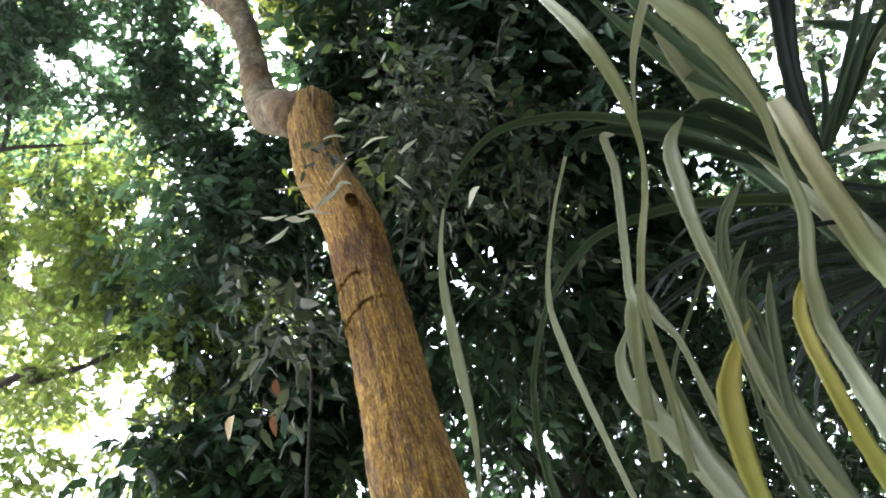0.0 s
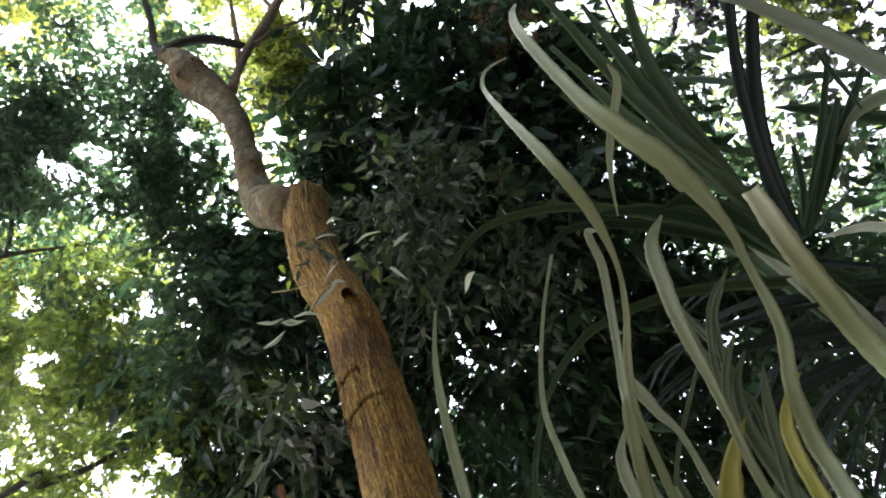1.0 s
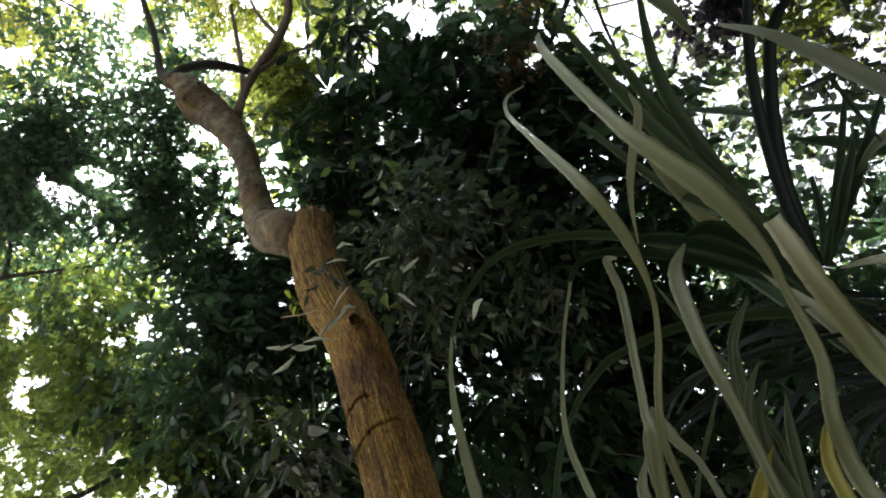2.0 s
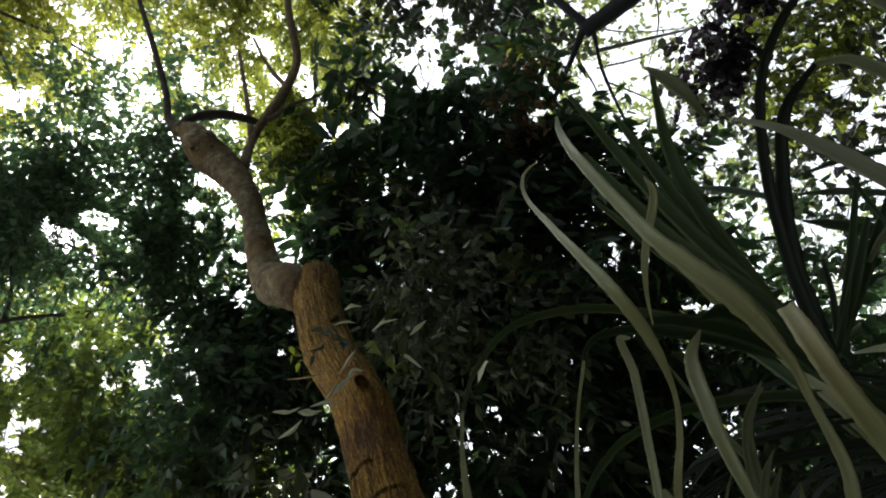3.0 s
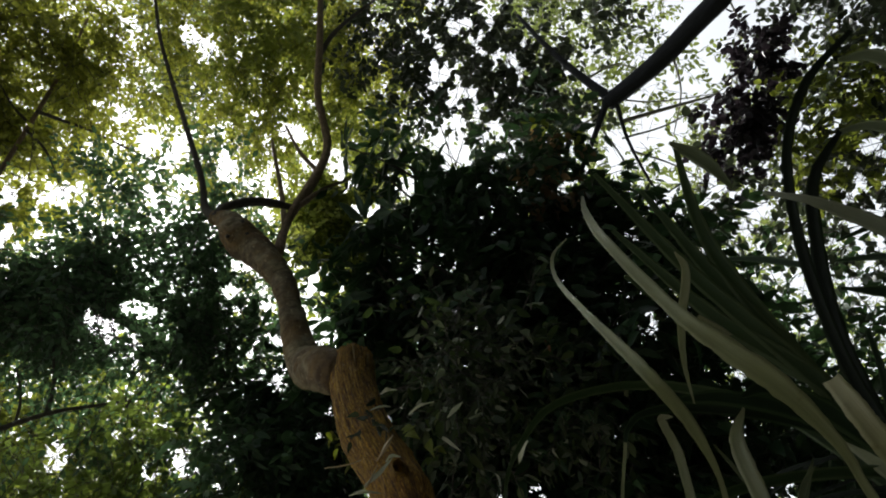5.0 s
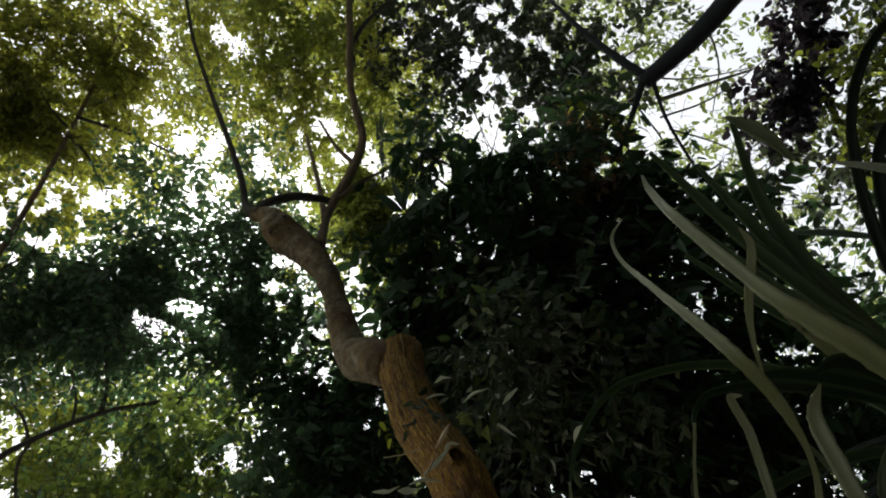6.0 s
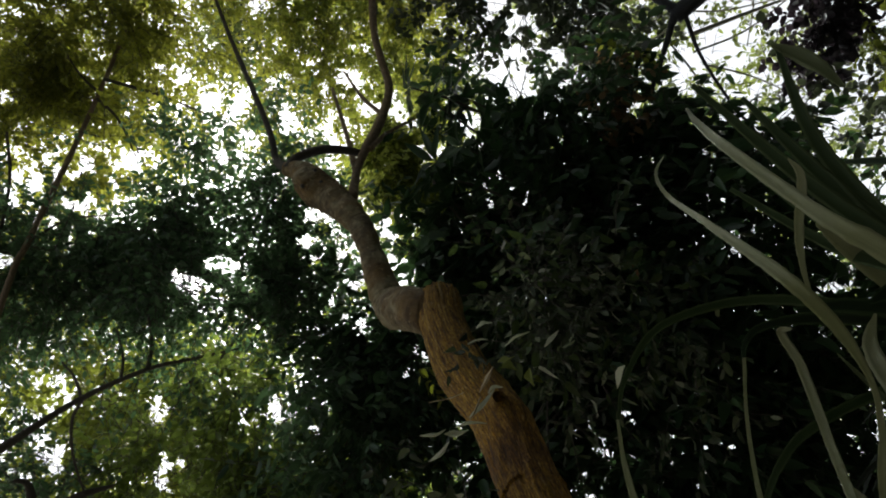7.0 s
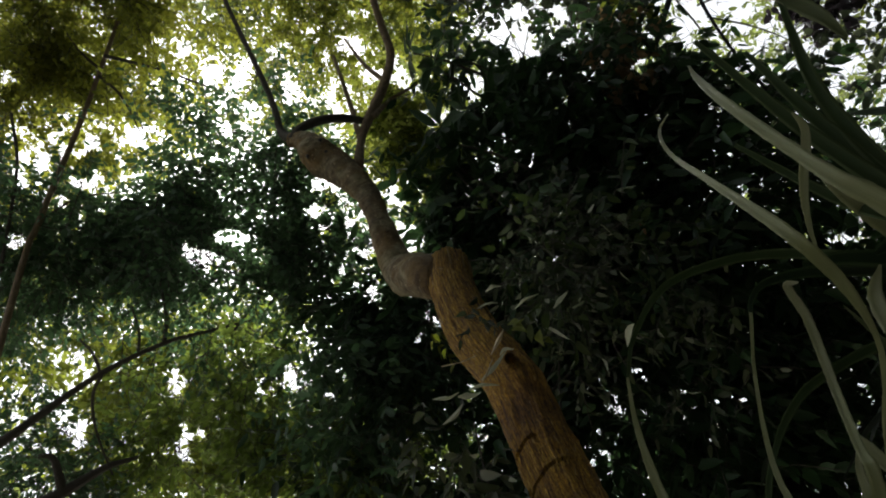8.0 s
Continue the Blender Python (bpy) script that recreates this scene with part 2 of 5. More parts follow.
def blade_material(name, green, edge, through_col, share=0.22, base=None):
    """Strap leaf: pale bands along both margins, fine lengthwise veins; base is its colour towards the root."""
    mat, nt, bsdf = material(name)
    uv = nt.nodes.new("ShaderNodeUVMap")
    sep = nt.nodes.new("ShaderNodeSeparateXYZ")
    nt.links.new(uv.outputs["UV"], sep.inputs["Vector"])
    band = ramp(nt, sep.outputs["X"], [(0.0, edge), (0.16, edge), (0.24, green), (0.76, green), (0.84, edge), (1.0, edge)])
    if base:
        along = nt.nodes.new("ShaderNodeMapRange")
        along.inputs["From Min"].default_value, along.inputs["From Max"].default_value = 0.5, 2.4
        nt.links.new(sep.outputs["Y"], along.inputs["Value"])
        plain = nt.nodes.new("ShaderNodeRGB")
        plain.outputs[0].default_value = (*base, 1)
        blend = nt.nodes.new("ShaderNodeMix")
        blend.data_type = "RGBA"
        nt.links.new(along.outputs["Result"], blend.inputs["Factor"])
        nt.links.new(band, blend.inputs["A"])
        nt.links.new(plain.outputs[0], blend.inputs["B"])
        band = blend.outputs["Result"]
    vein = ramp(nt, noise_tex(nt, 1.0, 3.0, (60.0, 0.8, 1.0), "UV"), [(0.35, (0.6, 0.63, 0.56)), (0.5, (0.95, 0.95, 0.92)), (0.65, (1.15, 1.13, 1.08))])
    col = mixed(nt, "MULTIPLY", 0.8, band, vein)
    spots = ramp(nt, noise_tex(nt, 28.0, 5.0), [(0.28, (0.55, 0.46, 0.3)), (0.36, (1.0, 1.0, 1.0)), (1.0, (1.05, 1.05, 1.0))])
    col = mixed(nt, "MULTIPLY", 0.7, col, spots)
    nt.links.new(col, bsdf.inputs["Base Color"])
    bsdf.inputs["Roughness"].default_value = 0.55
    bsdf.inputs["Specular IOR Level"].default_value = 0.25
    thin = nt.nodes.new("ShaderNodeBsdfTranslucent")
    thin.inputs["Color"].default_value = (*through_col, 1)
    mix = nt.nodes.new("ShaderNodeMixShader")
    mix.inputs["Fac"].default_value = share
    nt.links.new(bsdf.outputs["BSDF"], mix.inputs[1])
    nt.links.new(thin.outputs["BSDF"], mix.inputs[2])
    nt.links.new(mix.outputs["Shader"], nt.nodes["Material Output"].inputs["Surface"])
    bump(nt, bsdf, noise_tex(nt, 1.0, 3.0, (70.0, 0.6, 1.0), "UV"), 0.5, 0.002)
    return mat


# Haze on the higher parts is put into the greyer tip colour.
BLADE_PALE = blade_material("pale_blade_underside", (0.285, 0.29, 0.215), (0.345, 0.348, 0.265), (0.36, 0.38, 0.22), 0.36, (0.265, 0.275, 0.175))
BLADE_GREEN = blade_material("green_striped_blade", (0.036, 0.06, 0.028), (0.085, 0.115, 0.06), (0.1, 0.16, 0.06), 0.28)
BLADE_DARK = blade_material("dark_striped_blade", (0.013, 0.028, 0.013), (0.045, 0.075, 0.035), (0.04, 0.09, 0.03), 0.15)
# Near-black blade colour: the shade among the blades is put into it.
BLADE_BLACK = blade_material("shade_painted_blade", (0.003, 0.007, 0.004), (0.009, 0.017, 0.008), (0.012, 0.03, 0.01), 0.08)
BLADE_MID = blade_material("mid_green_blade", (0.085, 0.1, 0.056), (0.14, 0.16, 0.095), (0.15, 0.2, 0.07), 0.28)
BLADE_YELLOW = blade_material("yellowing_blade", (0.3, 0.245, 0.06), (0.34, 0.29, 0.09), (0.4, 0.4, 0.06), 0.3, (0.25, 0.26, 0.055))
BLADE_CREAM = blade_material("cream_blade_sheath", (0.36, 0.335, 0.22), (0.4, 0.375, 0.25), (0.4, 0.42, 0.2), 0.32, (0.27, 0.29, 0.155))
BLADE_WAN = blade_material("wan_blade_underside", (0.27, 0.29, 0.25), (0.33, 0.345, 0.3), (0.28, 0.31, 0.24), 0.32)

# Unseen floor; its tone is set for the light it throws upward.
GROUND_MAT, _nt, _b = material("bounce_tuned_soil")
_nt.links.new(ramp(_nt, noise_tex(_nt, 6.0, 9.0), [(0.3, (0.036, 0.034, 0.021)), (0.5, (0.068, 0.064, 0.042)), (0.7, (0.106, 0.098, 0.066))]), _b.inputs["Base Color"])
_b.inputs["Roughness"].default_value = 0.95
bump(_nt, _b, noise_tex(_nt, 14.0, 8.0), 0.9, 0.05)


# ---- builders ----
def thing(name, label, category, place=(0, 0, 0), group="", kind=""):
    ob = new(name)
    ob.empty_display_size = 0.2
    ob.location = place
    return tagged(ob, label, category, group, kind)


def under(ob, parent):
    """Hang ob, built in world metres, under its thing."""
    ob.parent = parent
    up = parent
    m = Matrix.Translation(parent.location)
    while up.parent:
        up = up.parent
        m = Matrix.Translation(up.location) @ m
    ob.matrix_parent_inverse = m.inverted()
    return ob


def mesh_object(name, verts, faces, mat, parent=None, label="", smooth=True, uvs=None):
    me = bpy.data.meshes.new(name)
    me.from_pydata(verts, [], faces)
    me.materials.append(mat)
    if uvs is not None:
        layer = me.uv_layers.new(name="UVMap")
        loop_vertex = np.empty(len(me.loops), dtype=np.int32)
        me.loops.foreach_get("vertex_index", loop_vertex)
        layer.data.foreach_set("uv", np.asarray(uvs, dtype=np.float32)[loop_vertex].ravel())
    me.polygons.foreach_set("use_smooth", [smooth] * len(me.polygons))
    me.update()
    ob = new(name, me)
    if parent is not None:
        under(ob, parent)
    return tagged(ob, label)


def curve_points(points, steps):
    """Smooth curve (Catmull-Rom) through control rows of any width."""
    c = np.asarray(points, dtype=float)
    c = np.vstack([2 * c[0] - c[1], c, 2 * c[-1] - c[-2]])
    out = []
    for i in range(1, len(c) - 2):
        for k in range(steps):
            u = k / steps
            a, b, d, e = c[i - 1], c[i], c[i + 1], c[i + 2]
            out.append(0.5 * (2 * b + (d - a) * u + (2 * a - 5 * b + 4 * d - e) * u * u + (3 * b - a - 3 * d + e) * u ** 3))
    out.append(c[-2])
    return np.array(out)


def frames_along(pts):
    tang = np.gradient(pts, axis=0)
    tang /= np.linalg.norm(tang, axis=1)[:, None]
    side = np.cross(tang[0], (0.31, -0.9, 0.28))
    side /= np.linalg.norm(side)
    sides, ups = [], []
    for t in tang:
        side = side - t * side.dot(t)
        side /= np.linalg.norm(side)
        sides.append(side)
        ups.append(np.cross(t, side))
    return tang, np.array(sides), np.array(ups)


def tube(name, rows, mat, parent, label="", ring=12, steps=6, rough=0.0, grain=6.0, cap=True, extra=None):
    """Limb through rows of (x, y, z, radius), with an uneven, knobby skin. extra(point, angle, along) adds to the radius."""
    c = curve_points(rows, steps)
    pts, rad = c[:, :3], np.maximum(c[:, 3], 0.002)
    tang, side, up = frames_along(pts)
    run = np.r_[0, np.cumsum(np.linalg.norm(np.diff(pts, axis=0), axis=1))]
    verts, faces, uvs = [], [], []
    for i in range(len(pts)):
        for j in range(ring + 1):
            a = 2 * math.pi * (j % ring) / ring
            way = math.cos(a) * side[i] + math.sin(a) * up[i]
            r = rad[i]
            if rough:
                q = Vector((pts[i] + way * r) * np.array((grain, grain, grain * 0.45)))
                r *= 1 + rough * noise.noise(q) + 0.5 * rough * noise.noise(q * 2.7)
            if extra:
                r += extra(pts[i] + way * r, a, run[i])
            verts.append(tuple(pts[i] + way * r))
            uvs.append((j / ring, run[i] / (2 * math.pi * max(rad[0], 0.02))))
    for i in range(len(pts) - 1):
        for j in range(ring):
            a = i * (ring + 1) + j
            faces.append((a, a + 1, a + ring + 2, a + ring + 1))
    if cap:
        for i, s in ((0, -1), (len(pts) - 1, 1)):
            verts.append(tuple(pts[i] + tang[i] * s * rad[i] * 0.25))
            uvs.append((0.5, run[i]))
            for j in range(ring):
                a = i * (ring + 1) + j
                faces.append((a, len(verts) - 1, a + 1) if s < 0 else (a, a + 1, len(verts) - 1))
    return mesh_object(name, verts, faces, mat, parent, label, True, uvs)


def unit(v):
    return v / np.maximum(np.linalg.norm(v, axis=-1, keepdims=True), 1e-9)


def leaf_cloud(name, base, way, normal, length, width, mat, parent, label="", bend=0.18, fold=0.12):
    """Many leaves in one mesh: each with a fold along its rib, and a tip that bends down."""
    way = unit(way)
    side = unit(np.cross(way, normal))
    nor = np.cross(side, way)
    n = len(base)
    L, Wd = length[:, None], width[:, None]

    def at(s, w, lift):
        return base + way * L * s + side * Wd * w + nor * (Wd * lift) - nor * (L * bend * s * s)

    rows = [at(0, 0, 0), at(0.26, -0.47, fold), at(0.3, 0, 0), at(0.26, 0.47, fold), at(0.66, -0.42, fold), at(0.7, 0, 0), at(0.66, 0.42, fold), at(1, 0, 0)]
    verts = np.stack(rows, axis=1).reshape(-1, 3)
    quads = np.array([(1, 4, 5, 2), (2, 5, 6, 3)])
    tris = np.array([(0, 1, 2), (0, 2, 3), (4, 7, 5), (5, 7, 6)])
    off = (np.arange(n) * 8)[:, None, None]
    q, t = (quads[None] + off).reshape(-1, 4), (tris[None] + off).reshape(-1, 3)
    me = bpy.data.meshes.new(name)
    me.vertices.add(len(verts))
    me.vertices.foreach_set("co", verts.astype(np.float32).ravel())
    loops = np.concatenate([q.ravel(), t.ravel()]).astype(np.int32)
    me.loops.add(len(loops))
    me.loops.foreach_set("vertex_index", loops)
    me.polygons.add(len(q) + len(t))
    starts = np.concatenate([np.arange(len(q)) * 4, len(q) * 4 + np.arange(len(t)) * 3]).astype(np.int32)
    me.polygons.foreach_set("loop_start", starts)
    me.update(calc_edges=True)
    me.validate()
    me.materials.append(mat)
    ob = new(name, me)
    under(ob, parent)
    return tagged(ob, label, kind="stuff")


LEAF_MESHES = {}


def leaf_pieces(base, way, normal, length, width, mat, parent, bend=0.25):
    """Leaves that can be told apart: an object each, on one shared mesh."""
    if mat.name not in LEAF_MESHES:
        rows = ((0.0, 0.0), (0.07, 0.18), (0.2, 0.39), (0.4, 0.49), (0.62, 0.41), (0.8, 0.23), (0.92, 0.08), (1.0, 0.0))
        verts, faces = [], []
        for t, w in rows:
            drop, sway = -bend * t * t + 0.03 * math.sin(7 * t), 0.14 * math.sin(4.5 * t)
            verts += [(sway - w, t, drop + 0.1 * w), (sway, t, drop), (sway + w, t, drop + 0.2 * w)]
        for i in range(len(rows) - 1):
            a = i * 3
            faces += [(a, a + 1, a + 4, a + 3), (a + 1, a + 2, a + 5, a + 4)]
        me = bpy.data.meshes.new("leaf")
        me.from_pydata(verts, [], faces)
        me.materials.append(mat)
        me.polygons.foreach_set("use_smooth", [True] * len(faces))
        LEAF_MESHES[mat.name] = me
    way = unit(way)
    side = unit(np.cross(way, normal))
    nor = np.cross(side, way)
    for b, w, s, n, ln, wd in zip(base, way, side, nor, length, width):
        ob = new("leaf", LEAF_MESHES[mat.name])
        ob.parent = parent
        m = Matrix(((s[0] * wd, w[0] * ln, n[0] * ln, b[0]), (s[1] * wd, w[1] * ln, n[1] * ln, b[1]), (s[2] * wd, w[2] * ln, n[2] * ln, b[2]), (0, 0, 0, 1)))
        ob.matrix_basis = Matrix.Translation(parent.location).inverted() @ m


def twig_cloud(name, starts, ends, thick, mat, parent):
    """Thin three-sided twigs, two bends each, as one mesh."""
    axis = unit(ends - starts)
    a = unit(np.cross(axis, np.array((0.3, 0.2, 0.93))))
    b = np.cross(axis, a)
    verts, n = [], len(starts)
    for s, r in ((0, 1.0), (0.5, 0.75), (1, 0.35)):
        mid = starts + (ends - starts) * s + np.array((0, 0, 0.06)) * np.linalg.norm(ends - starts, axis=1)[:, None] * (s * (1 - s) * 4)
        for k in range(3):
            an = 2 * math.pi * k / 3
            verts.append(mid + (a * math.cos(an) + b * math.sin(an)) * thick[:, None] * r)
    v = np.stack(verts, axis=1).reshape(-1, 3)
    quad = np.array([(r * 3 + k, r * 3 + (k + 1) % 3, r * 3 + 3 + (k + 1) % 3, r * 3 + 3 + k) for r in range(2) for k in range(3)])
    faces = (quad[None] + (np.arange(n) * 9)[:, None, None]).reshape(-1, 4)
    return tagged(mesh_object(name, v.tolist(), faces.tolist(), mat, parent), kind="stuff")


# Sky gaps fitted to the camera's view: a place, and its half width.
VIEW_CENTRE = np.array((-0.08, -0.05, 1.55))
VIEW_GAPS = [
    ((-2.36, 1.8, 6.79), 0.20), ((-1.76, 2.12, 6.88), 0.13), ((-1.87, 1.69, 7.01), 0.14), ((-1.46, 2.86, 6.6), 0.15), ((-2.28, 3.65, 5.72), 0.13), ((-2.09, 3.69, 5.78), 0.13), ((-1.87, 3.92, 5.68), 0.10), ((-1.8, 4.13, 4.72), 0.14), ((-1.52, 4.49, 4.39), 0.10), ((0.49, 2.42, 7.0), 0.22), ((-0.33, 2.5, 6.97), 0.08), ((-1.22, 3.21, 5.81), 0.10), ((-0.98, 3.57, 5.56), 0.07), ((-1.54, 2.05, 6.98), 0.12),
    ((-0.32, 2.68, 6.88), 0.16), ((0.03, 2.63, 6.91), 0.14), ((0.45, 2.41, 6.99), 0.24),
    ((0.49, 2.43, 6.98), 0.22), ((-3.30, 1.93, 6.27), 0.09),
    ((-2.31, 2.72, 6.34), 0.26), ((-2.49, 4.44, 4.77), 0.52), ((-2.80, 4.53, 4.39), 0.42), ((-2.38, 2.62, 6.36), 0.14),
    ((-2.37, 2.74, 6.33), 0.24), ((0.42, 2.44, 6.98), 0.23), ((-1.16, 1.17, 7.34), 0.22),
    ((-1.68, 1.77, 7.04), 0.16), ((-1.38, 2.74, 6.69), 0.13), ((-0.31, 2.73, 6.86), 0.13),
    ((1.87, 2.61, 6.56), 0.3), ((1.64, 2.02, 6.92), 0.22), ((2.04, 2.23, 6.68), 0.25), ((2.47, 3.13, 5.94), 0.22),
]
VIEW_GAPS += [
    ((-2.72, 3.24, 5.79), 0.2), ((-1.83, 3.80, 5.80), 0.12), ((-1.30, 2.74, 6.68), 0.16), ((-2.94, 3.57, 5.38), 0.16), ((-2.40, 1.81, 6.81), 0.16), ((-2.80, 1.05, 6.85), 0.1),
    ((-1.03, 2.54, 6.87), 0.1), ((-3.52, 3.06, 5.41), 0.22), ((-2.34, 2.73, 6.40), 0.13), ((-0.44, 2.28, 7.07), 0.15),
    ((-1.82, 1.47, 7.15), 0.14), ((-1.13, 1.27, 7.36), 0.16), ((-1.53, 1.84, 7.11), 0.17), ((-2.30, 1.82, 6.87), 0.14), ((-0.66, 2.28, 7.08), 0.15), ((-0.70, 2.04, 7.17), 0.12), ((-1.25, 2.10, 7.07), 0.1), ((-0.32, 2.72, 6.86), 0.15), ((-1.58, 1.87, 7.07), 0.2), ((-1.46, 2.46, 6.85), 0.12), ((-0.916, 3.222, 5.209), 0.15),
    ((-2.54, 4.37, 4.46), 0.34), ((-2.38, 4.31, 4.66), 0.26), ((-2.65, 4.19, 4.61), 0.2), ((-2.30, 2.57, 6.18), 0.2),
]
# Parts of the view where leaves are thinned so that sky glints through.
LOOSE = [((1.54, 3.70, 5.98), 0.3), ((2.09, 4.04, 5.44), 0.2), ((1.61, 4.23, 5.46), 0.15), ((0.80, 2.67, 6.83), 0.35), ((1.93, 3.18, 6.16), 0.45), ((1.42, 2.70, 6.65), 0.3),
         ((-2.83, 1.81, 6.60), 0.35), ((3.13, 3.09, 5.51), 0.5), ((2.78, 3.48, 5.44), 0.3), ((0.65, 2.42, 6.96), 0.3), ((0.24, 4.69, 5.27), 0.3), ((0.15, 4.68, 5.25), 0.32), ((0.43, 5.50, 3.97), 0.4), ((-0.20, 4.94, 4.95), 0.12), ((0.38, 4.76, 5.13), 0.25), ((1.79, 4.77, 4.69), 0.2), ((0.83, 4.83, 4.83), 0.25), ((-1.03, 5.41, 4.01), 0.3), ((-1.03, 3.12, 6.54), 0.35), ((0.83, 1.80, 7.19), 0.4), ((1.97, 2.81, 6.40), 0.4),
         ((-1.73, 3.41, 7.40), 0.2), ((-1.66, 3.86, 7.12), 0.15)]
# Parts of the view with fine specks of sky cut between leaves.
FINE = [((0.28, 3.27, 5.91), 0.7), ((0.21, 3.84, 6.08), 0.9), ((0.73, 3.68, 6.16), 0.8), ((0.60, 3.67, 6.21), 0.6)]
FINE_WAY = unit(np.array([g[0] for g in FINE]) - VIEW_CENTRE)
FINE_SIZE = np.array([g[1] / np.linalg.norm(np.array(g[0]) - VIEW_CENTRE) for g in FINE])
LOOSE_WAY = unit(np.array([g[0] for g in LOOSE]) - VIEW_CENTRE)
LOOSE_SIZE = np.array([g[1] / np.linalg.norm(np.array(g[0]) - VIEW_CENTRE) for g in LOOSE])
GAP_WAY = unit(np.array([g[0] for g in VIEW_GAPS]) - VIEW_CENTRE)
GAP_SIZE = np.array([g[1] / np.linalg.norm(np.array(g[0]) - VIEW_CENTRE) for g in VIEW_GAPS])


# Culls leaves on rays from the viewing point, through every tree behind.
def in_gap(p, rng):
    way = p - VIEW_CENTRE
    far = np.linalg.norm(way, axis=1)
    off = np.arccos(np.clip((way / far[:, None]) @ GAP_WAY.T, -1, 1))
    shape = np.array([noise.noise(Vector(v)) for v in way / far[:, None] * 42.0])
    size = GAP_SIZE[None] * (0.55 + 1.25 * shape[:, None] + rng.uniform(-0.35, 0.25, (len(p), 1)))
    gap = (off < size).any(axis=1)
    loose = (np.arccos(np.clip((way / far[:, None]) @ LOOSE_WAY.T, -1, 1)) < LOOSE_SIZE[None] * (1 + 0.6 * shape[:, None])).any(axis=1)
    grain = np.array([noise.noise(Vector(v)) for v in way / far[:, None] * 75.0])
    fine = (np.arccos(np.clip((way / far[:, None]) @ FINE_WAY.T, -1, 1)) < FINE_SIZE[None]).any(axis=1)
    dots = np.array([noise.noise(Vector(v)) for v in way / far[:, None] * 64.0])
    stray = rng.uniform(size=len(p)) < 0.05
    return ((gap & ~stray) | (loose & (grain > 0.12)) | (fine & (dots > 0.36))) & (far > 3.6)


def foliage(tree, seed, blobs, twigs, per_twig, leaf, slim, mat, twig=0.35, clump=0.5, scale=1.6, droop=0.3, flat=0.55, name="crown", label="", twig_mat=None, shell=0.5, pieces=0):
    """Twigs with alternate leaves, in uneven clumps: blobs are (centre, radius, share)."""
    rng = np.random.default_rng(seed)
    share = np.array([b[2] * b[1] ** 2 for b in blobs])
    pick = rng.choice(len(blobs), size=twigs * 3, p=share / share.sum())
    cen, rad = np.array([b[0] for b in blobs])[pick], np.array([b[1] for b in blobs])[pick]
    ball = unit(rng.normal(size=(len(pick), 3)))
    reach = rng.uniform(0, 1, len(pick)) ** shell
    p = cen + ball * (rad * reach)[:, None]
    off = seed * 3.7
    dens = np.array([noise.noise(Vector(v * scale + off)) + 0.5 * noise.noise(Vector(v * scale * 2.6 + off)) for v in p])
    keep = dens > np.quantile(dens, clump) if clump > 0 else np.ones(len(p), bool)
    p, ball = p[keep][:twigs], ball[keep][:twigs]
    n = len(p)
    way = unit(ball * 0.8 + rng.normal(size=(n, 3)) * 0.7 + np.array((0, 0, -droop)))
    size = twig * rng.uniform(0.6, 1.3, n)
    ends = p + way * size[:, None]
    k = per_twig
    s = (np.arange(k) + rng.uniform(0, 0.8, (n, k))) / k
    base = (p[:, None] + (ends - p)[:, None] * s[..., None]).reshape(-1, 3)
    wayr = np.repeat(way, k, axis=0)
    side = unit(np.cross(wayr, (0, 0, 1)) + 1e-6)
    flip = np.tile(np.where(np.arange(k) % 2, 1.0, -1.0), n)
    lw = unit(wayr * 0.6 + side * (flip * rng.uniform(0.5, 1.1, n * k))[:, None] + rng.normal(size=(n * k, 3)) * 0.3 + np.array((0, 0, -droop)))
    nor = unit(np.array((0, 0, 1.0)) * flat + rng.normal(size=(n * k, 3)) * (1 - flat))
    L = leaf * rng.uniform(0.6, 1.25, n * k)
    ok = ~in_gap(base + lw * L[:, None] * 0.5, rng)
    Wd = L * slim * rng.uniform(0.8, 1.2, n * k)
    one = np.zeros(len(ok), bool)
    near = np.argsort(np.where(ok, np.linalg.norm(base - VIEW_CENTRE, axis=1), 1e9))[:pieces]
    one[near] = ok[near]
    ok = ok & ~one
    if one.any():
        leaf_pieces(base[one], lw[one], nor[one], L[one], Wd[one], SINGLE[mat.name], tree)
    if ok.any():
        leaf_cloud(name, base[ok], lw[ok], nor[ok], L[ok], Wd[ok], mat, tree, label)
    if twig_mat:
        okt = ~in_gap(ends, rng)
        twig_cloud("twigwork", p[okt], ends[okt], (size * 0.008 + 0.0005)[okt], twig_mat, tree)


